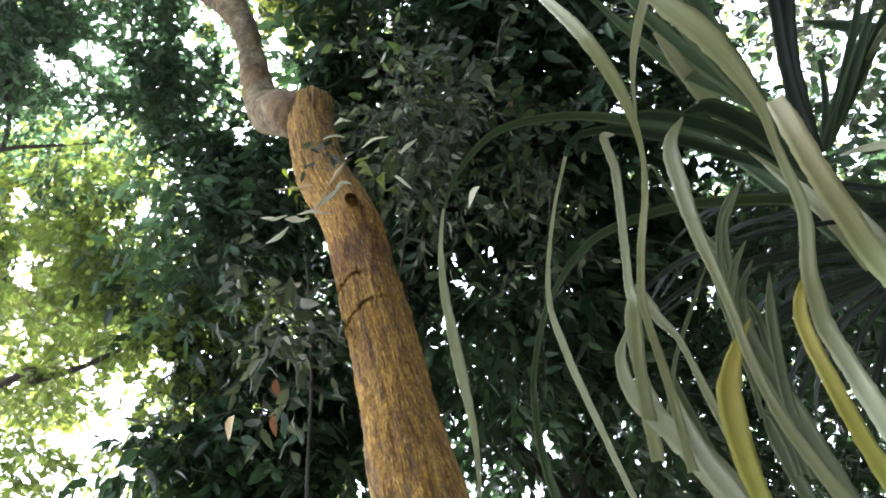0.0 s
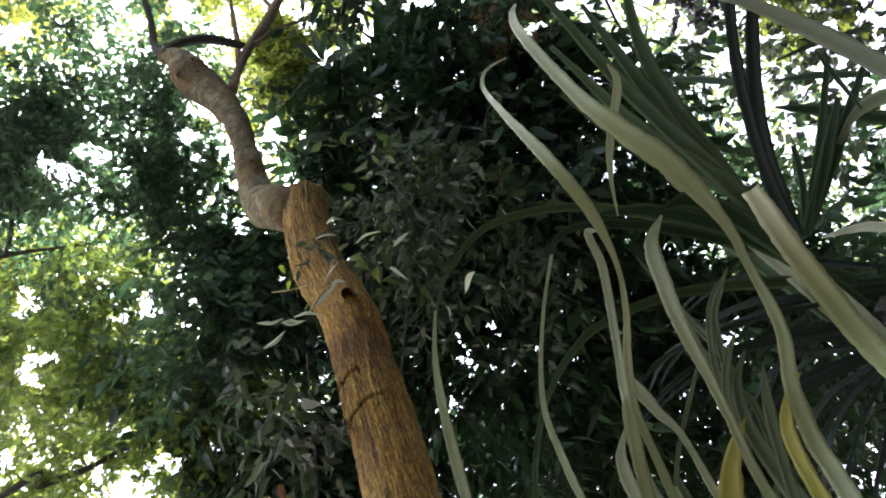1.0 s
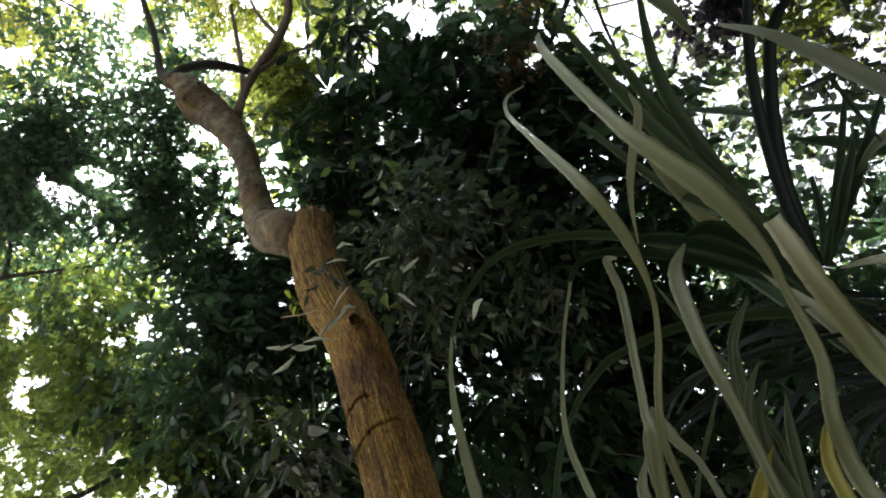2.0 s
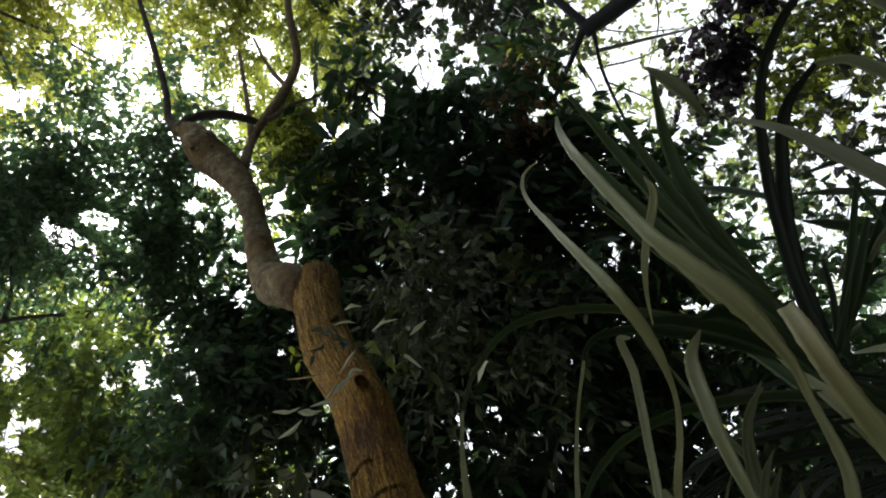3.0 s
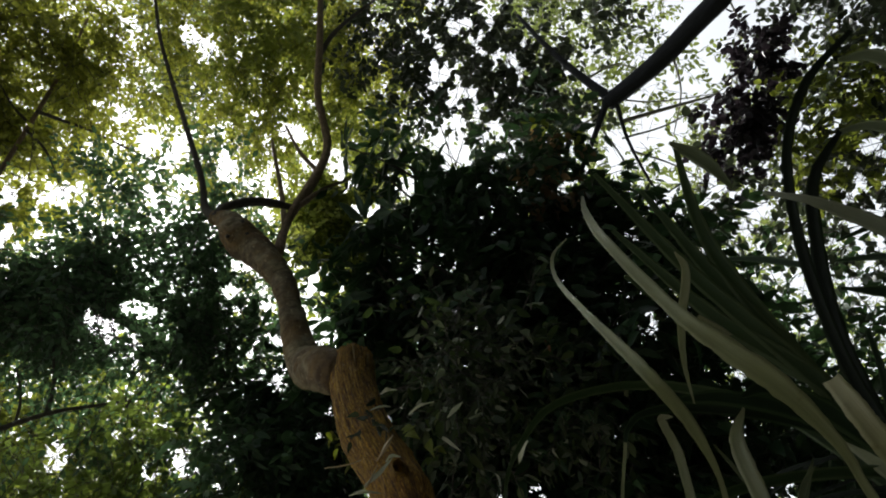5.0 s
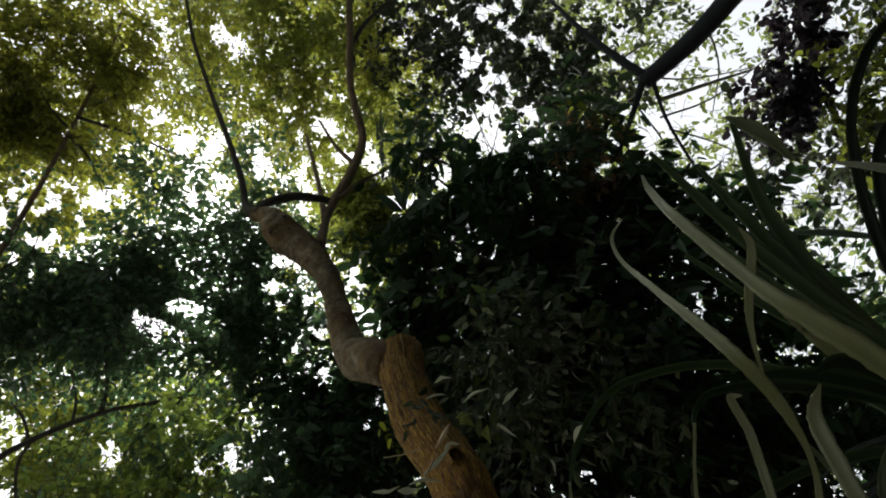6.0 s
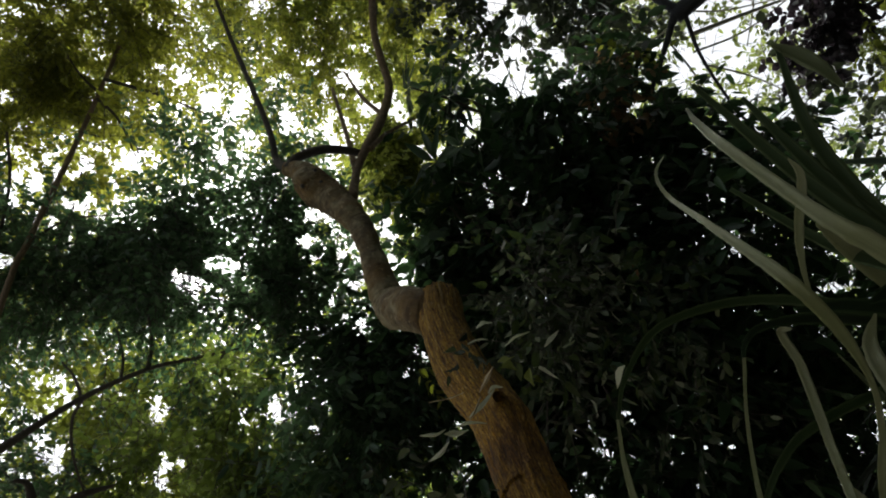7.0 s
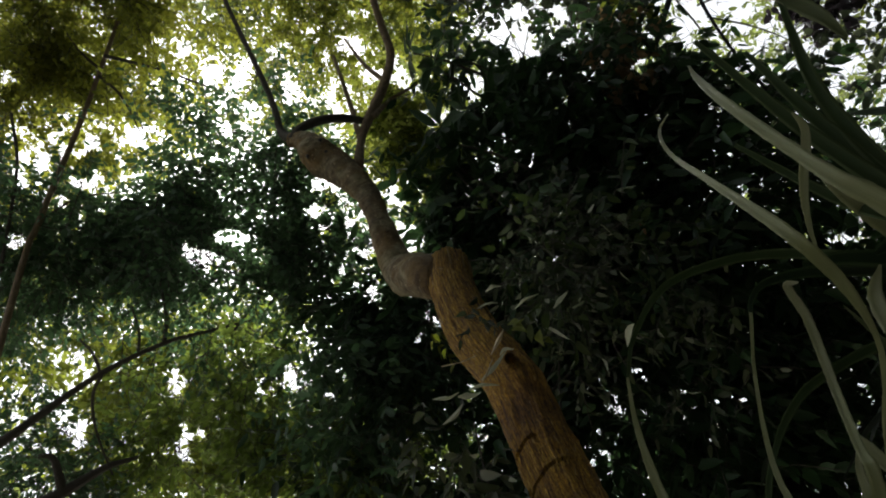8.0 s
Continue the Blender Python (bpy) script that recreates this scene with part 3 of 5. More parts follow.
def blade(parent, points, widths, mat, label="", roll=0.0, keel=0.15, steps=14, name="blade", face=(-0.1, -0.1, 1.4)):
    """Strap leaf through points, broad side to `face` turned by roll degrees, with a keel along its middle."""
    c = curve_points([(*q, w) for q, w in zip(points, widths)], steps)
    pts, wid = c[:, :3], np.maximum(c[:, 3], 0.0015)
    tang = unit(np.gradient(pts, axis=0))
    see = unit(np.array(face) - pts)
    side = unit(np.cross(tang, see))
    nor = np.cross(side, tang)
    an = radians(roll)
    side, nor = side * math.cos(an) + nor * math.sin(an), nor * math.cos(an) - side * math.sin(an)
    run = np.r_[0, np.cumsum(np.linalg.norm(np.diff(pts, axis=0), axis=1))]
    cols = ((-0.5, 0.0), (-0.25, -0.55), (0.0, -1.0), (0.25, -0.55), (0.5, 0.0))
    verts, uvs, faces = [], [], []
    thick = 0.0012
    sway = [0.05 * noise.noise(Vector(p * 9)) for p in pts]
    for layer in (0, 1):
        for i in range(len(pts)):
            for u, k in cols:
                ragged = 1 + 0.12 * noise.noise(Vector(pts[i] * 55 + u * 9)) + 0.08 * noise.noise(Vector(pts[i] * 140 + u * 5)) if abs(u) == 0.5 else 1.0
                verts.append(tuple(pts[i] + side[i] * wid[i] * u * ragged + nor[i] * (wid[i] * (keel * k + sway[i]) - layer * thick)))
                uvs.append((u + 0.5, run[i] * 6))
    m, nr = len(cols), len(pts)
    for layer in (0, 1):
        o = layer * m * nr
        for i in range(nr - 1):
            for j in range(m - 1):
                a = o + i * m + j
                f = (a, a + 1, a + m + 1, a + m)
                faces.append(f if layer == 0 else f[::-1])
    for j in (0, m - 1):
        for i in range(nr - 1):
            a, b = i * m + j, (i + 1) * m + j
            o = m * nr
            faces.append((a, b, b + o, a + o) if j == 0 else (b, a, a + o, b + o))
    return mesh_object(name, verts, faces, mat, parent, label, True, uvs)


# ---- ground ----
gx = np.concatenate([np.linspace(-600, -14, 14), np.linspace(-12, 12, 41), np.linspace(14, 600, 14)])
gv = [(x, y, 0.06 * noise.noise(Vector((x * 0.6, y * 0.6, 0))) if abs(x) < 13 and abs(y) < 13 else 0.0) for y in gx for x in gx]
gn = len(gx)
ground = mesh_object("ground", gv, [(j * gn + i, j * gn + i + 1, (j + 1) * gn + i + 1, (j + 1) * gn + i) for j in range(gn - 1) for i in range(gn - 1)], GROUND_MAT)
tagged(ground, "forest floor out of view, toned for its bounce light", "ground", kind="structure")


# ---- main tree: leaning furrowed trunk, sawn top, one smooth side limb ----
def trunk_relief(q, a, run):
    """Ring scar round the trunk and a swelling under the old knot."""
    ring = 0.0
    for at, deep in ((3.162, 0.026), (3.033, 0.028), (2.72, 0.006)):
        rag = noise.noise(Vector((q[0] * 22, q[1] * 22, at * 7))) + 0.5 * noise.noise(Vector((q[0] * 60, q[1] * 60, at * 3)))
        off = q[2] - at - 0.03 * math.sin(a + at * 5) - 0.014 * rag
        open_part = 0.1 + 0.9 * max(0.0, min(1.0, 0.55 + 2.2 * noise.noise(Vector((q[0] * 12, q[1] * 12, at * 11)))))
        ring += deep * open_part * (0.22 * math.exp(-((off - 0.008) / 0.007) ** 2) - math.exp(-(off / 0.0034) ** 2))
    knot = 0.035 * math.exp(-(np.linalg.norm(q - np.array((-0.3, 1.98, 3.5))) / 0.1) ** 2)
    grain = noise.noise(Vector((q[0] * 42, q[1] * 42, q[2] * 9))) + 0.6 * noise.noise(Vector((q[0] * 85, q[1] * 85, q[2] * 26)))
    plate = noise.noise(Vector((q[0] * 26, q[1] * 26, q[2] * 4.5)))
    return ring + knot + 0.006 * grain + 0.004 * plate


main_tree = thing("tree", "leaning tree with furrowed brown bark and a sawn-off trunk top", "tree", (-0.12, 2.12, 0))
trunk = tube("trunk", [(-0.08, 2.12, -0.05, 0.25), (-0.12, 2.12, 0.4, 0.2), (-0.18, 2.12, 1.3, 0.165), (*(-0.27, 2.12, 2.38), 0.137), (*(-0.29, 2.12, 2.65), 0.119), (*(-0.30, 2.12, 2.86), 0.117),
                       (*(-0.32, 2.12, 3.10), 0.114), (*(-0.37, 2.12, 3.56), 0.11), (*(-0.46, 2.12, 3.90), 0.11), (*(-0.49, 2.12, 4.19), 0.106), (*(-0.48, 2.12, 4.34), 0.104), (*(-0.48, 2.12, 4.40), 0.092)],
             BARK, main_tree, "furrowed brown bark", ring=120, steps=110, rough=0.032, grain=9.0, extra=trunk_relief)
def limb_relief(q, a, run):
    """Growth lumps, wrinkles across the bends and small warts."""
    lump = 0.011 * noise.noise(Vector(q * 9.0)) + 0.005 * noise.noise(Vector(q * 23.0))
    wrinkle = 0.004 * max(0.0, noise.noise(Vector((q[0] * 7, q[1] * 7, q[2] * 42)))) - 0.006 * math.exp(-(noise.noise(Vector((q[0] * 5, q[1] * 5, q[2] * 19 + 4))) / 0.06) ** 2)
    hook = 0.02 * math.exp(-(np.linalg.norm(q - np.array((-1.12, 1.9, 5.72))) / 0.09) ** 2)
    return lump + wrinkle + hook


limb = tube("limb", [(*(-0.45, 2.13, 4.28), 0.085), (*(-0.52, 2.13, 4.33), 0.108), (*(-0.60, 2.15, 4.41), 0.112), (*(-0.74, 2.31, 4.68), 0.108), (*(-0.775, 2.28, 4.82), 0.086), (*(-0.795, 2.22, 5.04), 0.071), (*(-0.825, 2.15, 5.31), 0.07), (*(-0.90, 2.09, 5.50), 0.086),
                     (*(-0.99, 2.06, 5.66), 0.108), (*(-1.06, 2.01, 5.78), 0.105), (*(-1.13, 1.99, 5.95), 0.074), (*(-1.22, 1.97, 6.04), 0.045)],
            LIMB_BARK, main_tree, "mottled grey-brown swollen limb", ring=56, steps=26, rough=0.1, grain=5.0, extra=limb_relief)
tube("branch", [(*(-1.18, 1.97, 6.00), 0.042), (*(-1.31, 2.01, 6.28), 0.028), (*(-1.32, 1.91, 6.54), 0.023), (*(-1.37, 1.73, 6.92), 0.022), (*(-1.45, 1.59, 7.38), 0.019), (*(-1.50, 1.42, 7.73), 0.016), (*(-1.53, 1.19, 8.09), 0.015), (*(-1.51, 0.88, 8.56), 0.012)], DARK_BARK, main_tree, ring=10)
tube("branch", [(*(-1.20, 1.95, 5.99), 0.032), (*(-1.13, 1.94, 6.07), 0.03), (*(-0.99, 2.00, 6.18), 0.031), (*(-0.87, 2.10, 6.27), 0.03), (*(-0.73, 2.21, 6.30), 0.022)], DARK_BARK, main_tree, "dark arching branch", ring=10)
tube("branch", [(*(-0.85, 2.13, 5.63), 0.038), (*(-0.82, 2.20, 6.06), 0.028), (*(-0.74, 2.19, 6.30), 0.033), (*(-0.59, 2.19, 6.66), 0.038), (*(-0.45, 2.13, 7.02), 0.033), (*(-0.43, 1.98, 7.30), 0.030), (*(-0.41, 1.84, 7.56), 0.030), (*(-0.30, 1.62, 8.04), 0.030), (*(-0.16, 1.30, 8.63), 0.024)], SMOOTH_BARK, main_tree, ring=10)
tube("branch", [(*(-0.31, 1.69, 8.03), 0.022), (*(-0.15, 1.59, 8.16), 0.02), (*(0.11, 1.53, 8.38), 0.016), (*(0.40, 1.47, 8.58), 0.01)], DARK_BARK, main_tree, ring=8)
tube("branch", [(*(-0.70, 2.19, 6.31), 0.022), (*(-0.55, 2.27, 6.62), 0.016), (*(-0.35, 2.43, 7.01), 0.009)], SMOOTH_BARK, main_tree, ring=8)
tube("branch", [(*(-0.82, 2.20, 6.06), 0.024), (*(-0.87, 2.27, 6.80), 0.02), (*(-0.95, 2.28, 7.88), 0.014)], SMOOTH_BARK, main_tree, ring=8)
tube("branch", [(*(-0.56, 2.18, 6.77), 0.02), (*(-0.69, 2.21, 7.29), 0.016), (*(-0.80, 2.20, 7.93), 0.01)], SMOOTH_BARK, main_tree, ring=8)
knot = tube("knot", [(*(-0.36, 2.05, 3.54), 0.035), (*(-0.34, 1.99, 3.53), 0.03), (*(-0.33, 1.96, 3.52), 0.024)], BARK, main_tree, "dark hollow of a lost branch", ring=16, steps=5, rough=0.15, grain=20, cap=False)
for a, b, sr in (((-1.11, 1.97, 5.73), (-1.09, 1.93, 5.64), 0.017), ((-1.00, 2.00, 5.74), (-0.98, 1.96, 5.65), 0.026), ((-1.01, 1.94, 5.80), (-0.99, 1.90, 5.72), 0.014)):
    a, b = Vector(a), Vector(b)
    tube("branch_scar", [(*a, sr), (*(a * 0.4 + b * 0.6), sr * 0.9), (*b, sr * 0.5)], DARK_BARK, main_tree, "dark scar of a lost twig", ring=10, steps=4, rough=0.2, grain=30)
# sawn top: a ragged rim of torn fibres round the pale cut
TORN_WOOD = bark_material("torn_ochre_wood", [(0.3, (0.13, 0.078, 0.025)), (0.5, (0.3, 0.2, 0.07)), (0.7, (0.5, 0.37, 0.16))], 5.0, 0.01)
torn = random.Random(17)
for k in range(30):
    an = 2 * math.pi * (k + torn.uniform(-0.4, 0.4)) / 30
    out = Vector((math.cos(an), math.sin(an), 0))
    low = Vector((-0.48, 2.12, 4.38 - torn.uniform(0.05, 0.14))) + out * torn.uniform(0.094, 0.1)
    tip = Vector((-0.48, 2.12, 4.392 + torn.choice((0.0, 0.006, 0.014, 0.03)))) + out * torn.uniform(0.085, 0.11)
    mid = (low + tip) / 2 + out * torn.uniform(0.0, 0.004)
    w = torn.uniform(0.004, 0.012)
    tube("splinter", [(*low, 0.003), (*mid, w), (*tip, w * 0.4)], TORN_WOOD if k % 3 == 0 else BARK, main_tree, ring=5, steps=3)
foliage(main_tree, 11, [((-0.98, 1.96, 9.25), 0.9, 1), ((-0.73, 2.64, 9.06), 0.7, 1), ((-0.12, 2.23, 9.22), 0.6, 1), ((-1.35, 2.73, 8.94), 0.7, 1), ((-0.78, 3.22, 7.69), 0.5, 1.3), ((0.14, 1.91, 9.83), 0.7, 1), ((-0.99, 1.25, 9.92), 1.0, 1)],
        900, 15, 0.06, 0.5, LEAF_OLIVE, twig=0.38, clump=0.6, scale=2.0, pieces=240, twig_mat=DARK_BARK, label="yellow-green backlit leaves")
foliage(main_tree, 12, [((-0.79, 1.76, 8.80), 0.7, 1), ((-0.14, 2.34, 8.66), 0.6, 1), ((-0.83, 2.39, 9.14), 0.7, 1), ((-0.57, 3.17, 8.30), 0.4, 1), ((-0.75, 2.89, 7.1), 0.32, 2.4), ((-0.53, 2.75, 7.2), 0.32, 2.4), ((-0.58, 3.09, 6.86), 0.25, 2.4), ((-0.86, 3.03, 6.7), 0.2, 1.8), ((-0.14, 2.31, 7.92), 0.3, 1.4)], 860, 13, 0.065, 0.5, LEAF_GREEN, clump=0.55)
foliage(main_tree, 13, [((-0.61, 2.61, 6.89), 0.3, 1), ((-0.47, 2.77, 6.82), 0.24, 1), ((-0.75, 2.77, 6.68), 0.2, 0.8), ((-0.52, 2.66, 7.3), 0.35, 1), ((-0.32, 2.67, 5.49), 0.06, 3), ((-1.17, 2.84, 5.99), 0.06, 3), ((-0.81, 2.85, 4.77), 0.06, 3), ((-1.17, 2.62, 6.37), 0.06, 3)], 95, 11, 0.06, 0.5, LEAF_SPRAY, twig=0.26, clump=0.3, scale=3.0, twig_mat=DARK_BARK, label="sprays of leaves with painted-in back light")

# ---- dark broad-leaved tree behind the trunk ----
dark_tree = thing("tree", "dense dark broad-leaved tree with drooping glossy leaves", "tree", (0.75, 5.6, 0))
tube("trunk", [(0.75, 5.6, -0.05, 0.16), (0.7, 5.5, 2, 0.13), (0.6, 5.2, 4, 0.11), (0.5, 4.6, 6, 0.08), (0.6, 4.0, 7.5, 0.04)], DARK_BARK, dark_tree, rough=0.08)
tube("limb", [(0.62, 5.3, 3.6, 0.06), (1.1, 5.0, 4.4, 0.045), (1.6, 4.6, 5.0, 0.025)], DARK_BARK, dark_tree, ring=8)
tube("limb", [(0.64, 5.3, 3.2, 0.06), (0.1, 4.9, 4.0, 0.04), (-0.4, 4.6, 4.3, 0.02)], DARK_BARK, dark_tree, ring=8)
foliage(dark_tree, 21, [((0.2, 2.70, 6.28), 0.5, 1.4), ((0.70, 2.74, 6.22), 0.7, 1.4), ((0.68, 3.11, 5.72), 0.8, 1.4), ((0.97, 3.20, 5.17), 0.7, 1.4), ((0.18, 3.29, 5.50), 0.8, 1.3), ((-0.11, 3.49, 5.05), 0.7, 1.3)] +
        [((0.68, 3.70, 4.73), 0.9, 1.3), ((0.02, 2.43, 7.01), 0.4, 0.8), ((0.29, 3.95, 4.58), 0.9, 1.2), ((-0.00, 4.83, 4.20), 0.9, 1), ((0.80, 4.83, 4.08), 1.0, 1), ((1.58, 3.18, 5.66), 0.5, 0.9), ((-0.62, 3.12, 5.95), 0.24, 1.2), ((-0.27, 2.92, 6.1), 0.26, 1.2), ((-0.99, 4.04, 4.34), 0.5, 1.1), ((-1.13, 4.78, 4.09), 0.5, 1.1), ((-1.58, 4.55, 4.26), 0.4, 1), ((1.05, 2.93, 6.02), 0.5, 1), ((-1.27, 4.02, 4.75), 0.4, 1.2), ((-1.11, 3.25, 5.54), 0.32, 1.3), ((-1.21, 3.61, 5.18), 0.4, 1.3), ((-0.45, 2.97, 5.99), 0.35, 1.3), ((-0.06, 2.93, 6.04), 0.45, 1.3), ((-1.66, 3.79, 4.83), 0.4, 1.2), ((-1.53, 3.88, 4.34), 0.4, 1.2), ((-2.03, 4.09, 4.09), 0.3, 1.2), ((-1.37, 4.26, 3.85), 0.45, 1.3), ((-0.99, 3.98, 4.08), 0.4, 1.2), ((-1.72, 4.08, 4.13), 0.35, 1.3), ((-1.62, 4.36, 3.73), 0.4, 1.3), ((-1.08, 4.23, 3.62), 0.35, 1.2)],
        4700, 9, 0.135, 0.37, LEAF_DARK, twig=0.45, clump=0.3, pieces=240, twig_mat=DARK_BARK, droop=0.45, label="glossy dark green leaves")

foliage(dark_tree, 22, [((-1.44, 3.00, 4.97), 0.2, 1), ((-1.20, 3.21, 4.71), 0.24, 1), ((-0.94, 3.11, 4.89), 0.2, 1), ((-1.67, 3.14, 4.73), 0.2, 0.9), ((-1.10, 3.10, 5.13), 0.18, 1), ((-1.45, 3.35, 4.5), 0.25, 1)], 200, 9, 0.092, 0.38, LEAF_TEAL, twig=0.3, clump=0.3, scale=2.5, twig_mat=DARK_BARK, droop=0.45, label="blue-green drooping leaves")

# whorls of long leaves that stand out from the rim of the crown
WHORLS = [(-0.29, 2.33, 6.05), (-0.21, 2.42, 5.88), (-0.09, 2.35, 6.15), (0.15, 2.41, 6.23), (0.32, 2.48, 6.3), (0.5, 2.5, 6.27), (0.11, 2.29, 6.63), (-0.0, 2.2, 6.67), (0.67, 2.54, 6.21), (-0.31, 2.49, 5.72),
          (-0.36, 2.37, 5.91), (-0.16, 2.59, 5.66), (0.19, 2.5, 6.06), (-0.17, 2.16, 6.58), (-0.28, 2.06, 6.73), (0.82, 2.59, 6.04), (0.36, 2.58, 6.0), (0.01, 2.48, 5.96)]
whorl_rng = np.random.default_rng(23)
for centre in WHORLS:
    count = int(whorl_rng.integers(9, 13))
    axis = unit(np.array((-0.45, -0.35, 0.35)) + whorl_rng.normal(size=3) * 0.3)
    across = unit(np.cross(axis, (0.2, 0.1, 1.0)))
    other = np.cross(axis, across)
    turn = np.arange(count) * 2.4 + whorl_rng.uniform(0, 0.4, count)
    rise = whorl_rng.uniform(0.05, 0.6, count)[:, None]
    way = np.cos(turn)[:, None] * across + np.sin(turn)[:, None] * other + rise * axis + np.array((0, 0, -0.2))
    long = whorl_rng.uniform(0.17, 0.27, count)
    leaf_pieces(np.array(centre) + unit(way) * 0.02, way, np.repeat(axis[None], count, axis=0) + whorl_rng.normal(size=(count, 3)) * 0.25, long, long * whorl_rng.uniform(0.24, 0.32, count), SINGLE[LEAF_DARK.name], dark_tree)
    tube("twig", [(*centre, 0.006), (*(np.array(centre) - axis * 0.15 + np.array((0.05, 0.06, -0.05))), 0.009), (*(np.array(centre) - axis * 0.3 + np.array((0.15, 0.2, -0.15))), 0.012)], DARK_BARK, dark_tree, ring=6, steps=4)

# ---- understory sapling whose drooping leaves hang beside the trunk ----
sapling = thing("sapling", "young understory tree with drooping leaves beside the trunk", "sapling", (-0.36, 2.9, 0))
tube("stem", [(-0.36, 2.9, -0.05, 0.024), (-0.35, 2.92, 1.4, 0.016), (-0.38, 2.9, 2.6, 0.011), (-0.36, 2.85, 3.4, 0.008), (-0.2, 2.7, 3.95, 0.005), (-0.05, 2.5, 4.25, 0.003)], DARK_BARK, sapling, ring=8)
foliage(sapling, 34, [((-0.19, 1.96, 4.14), 0.2, 1), ((-0.01, 2.17, 4.11), 0.24, 1), ((0.22, 2.22, 4.33), 0.24, 1), ((0.38, 2.46, 4.23), 0.26, 1), ((0.59, 2.71, 4.24), 0.26, 0.8), ((0.74, 2.59, 4.46), 0.26, 0.7), ((-0.02, 2.10, 4.42), 0.2, 1), ((-0.00, 2.29, 3.88), 0.22, 0.8)],
        125, 5, 0.08, 0.36, LEAF_DUSK, twig=0.28, clump=0.3, scale=3.0, droop=0.45, flat=0.4, twig_mat=DARK_BARK, pieces=200, label="olive leaves, the lightest as painted glints")
foliage(sapling, 31, [((-0.13, 2.20, 4.03), 0.18, 1.2), ((0.09, 2.17, 3.98), 0.26, 1), ((0.33, 2.41, 4.02), 0.28, 0.6), ((-0.00, 2.19, 4.35), 0.22, 0.8), ((0.12, 2.59, 3.86), 0.28, 0.35), ((0.46, 2.82, 3.86), 0.3, 0.2), ((-0.09, 2.43, 3.87), 0.2, 0.6)],
        150, 4, 0.068, 0.34, LEAF_PALE, twig=0.26, clump=0.2, droop=0.5, flat=0.4, twig_mat=DARK_BARK, pieces=300)
shrub = thing("sapling", "slender sapling with grey-green leaves close to the trunk", "sapling", (-0.62, 2.4, 0))
tube("stem", [(-0.62, 2.4, -0.05, 0.018), (-0.67, 2.46, 1.2, 0.01), (-0.6, 2.42, 2.0, 0.0075), (-0.66, 2.36, 2.5, 0.006), (-0.6, 2.28, 3.0, 0.005), (-0.57, 2.2, 3.5, 0.003)], DARK_BARK, shrub, ring=8)
foliage(shrub, 32, [((-0.671, 1.999, 3.342), 0.12, 0.8), ((-0.711, 2.145, 3.154), 0.16, 1.3), ((-0.584, 2.102, 3.255), 0.12, 1), ((-0.76, 2.18, 3.3), 0.14, 0.6), ((-0.70, 2.247, 3.04), 0.16, 1.2)],
        40, 4, 0.085, 0.34, LEAF_GREY, twig=0.2, clump=0.1, droop=0.6, flat=0.4, twig_mat=DARK_BARK, pieces=300)
foliage(shrub, 33, [((-0.447, 1.839, 3.662), 0.03, 1), ((-0.388, 1.835, 3.649), 0.03, 1)], 5, 4, 0.06, 0.4, LEAF_GREY, twig=0.07, clump=0, droop=0.1, flat=0.5, twig_mat=DARK_BARK, pieces=40)
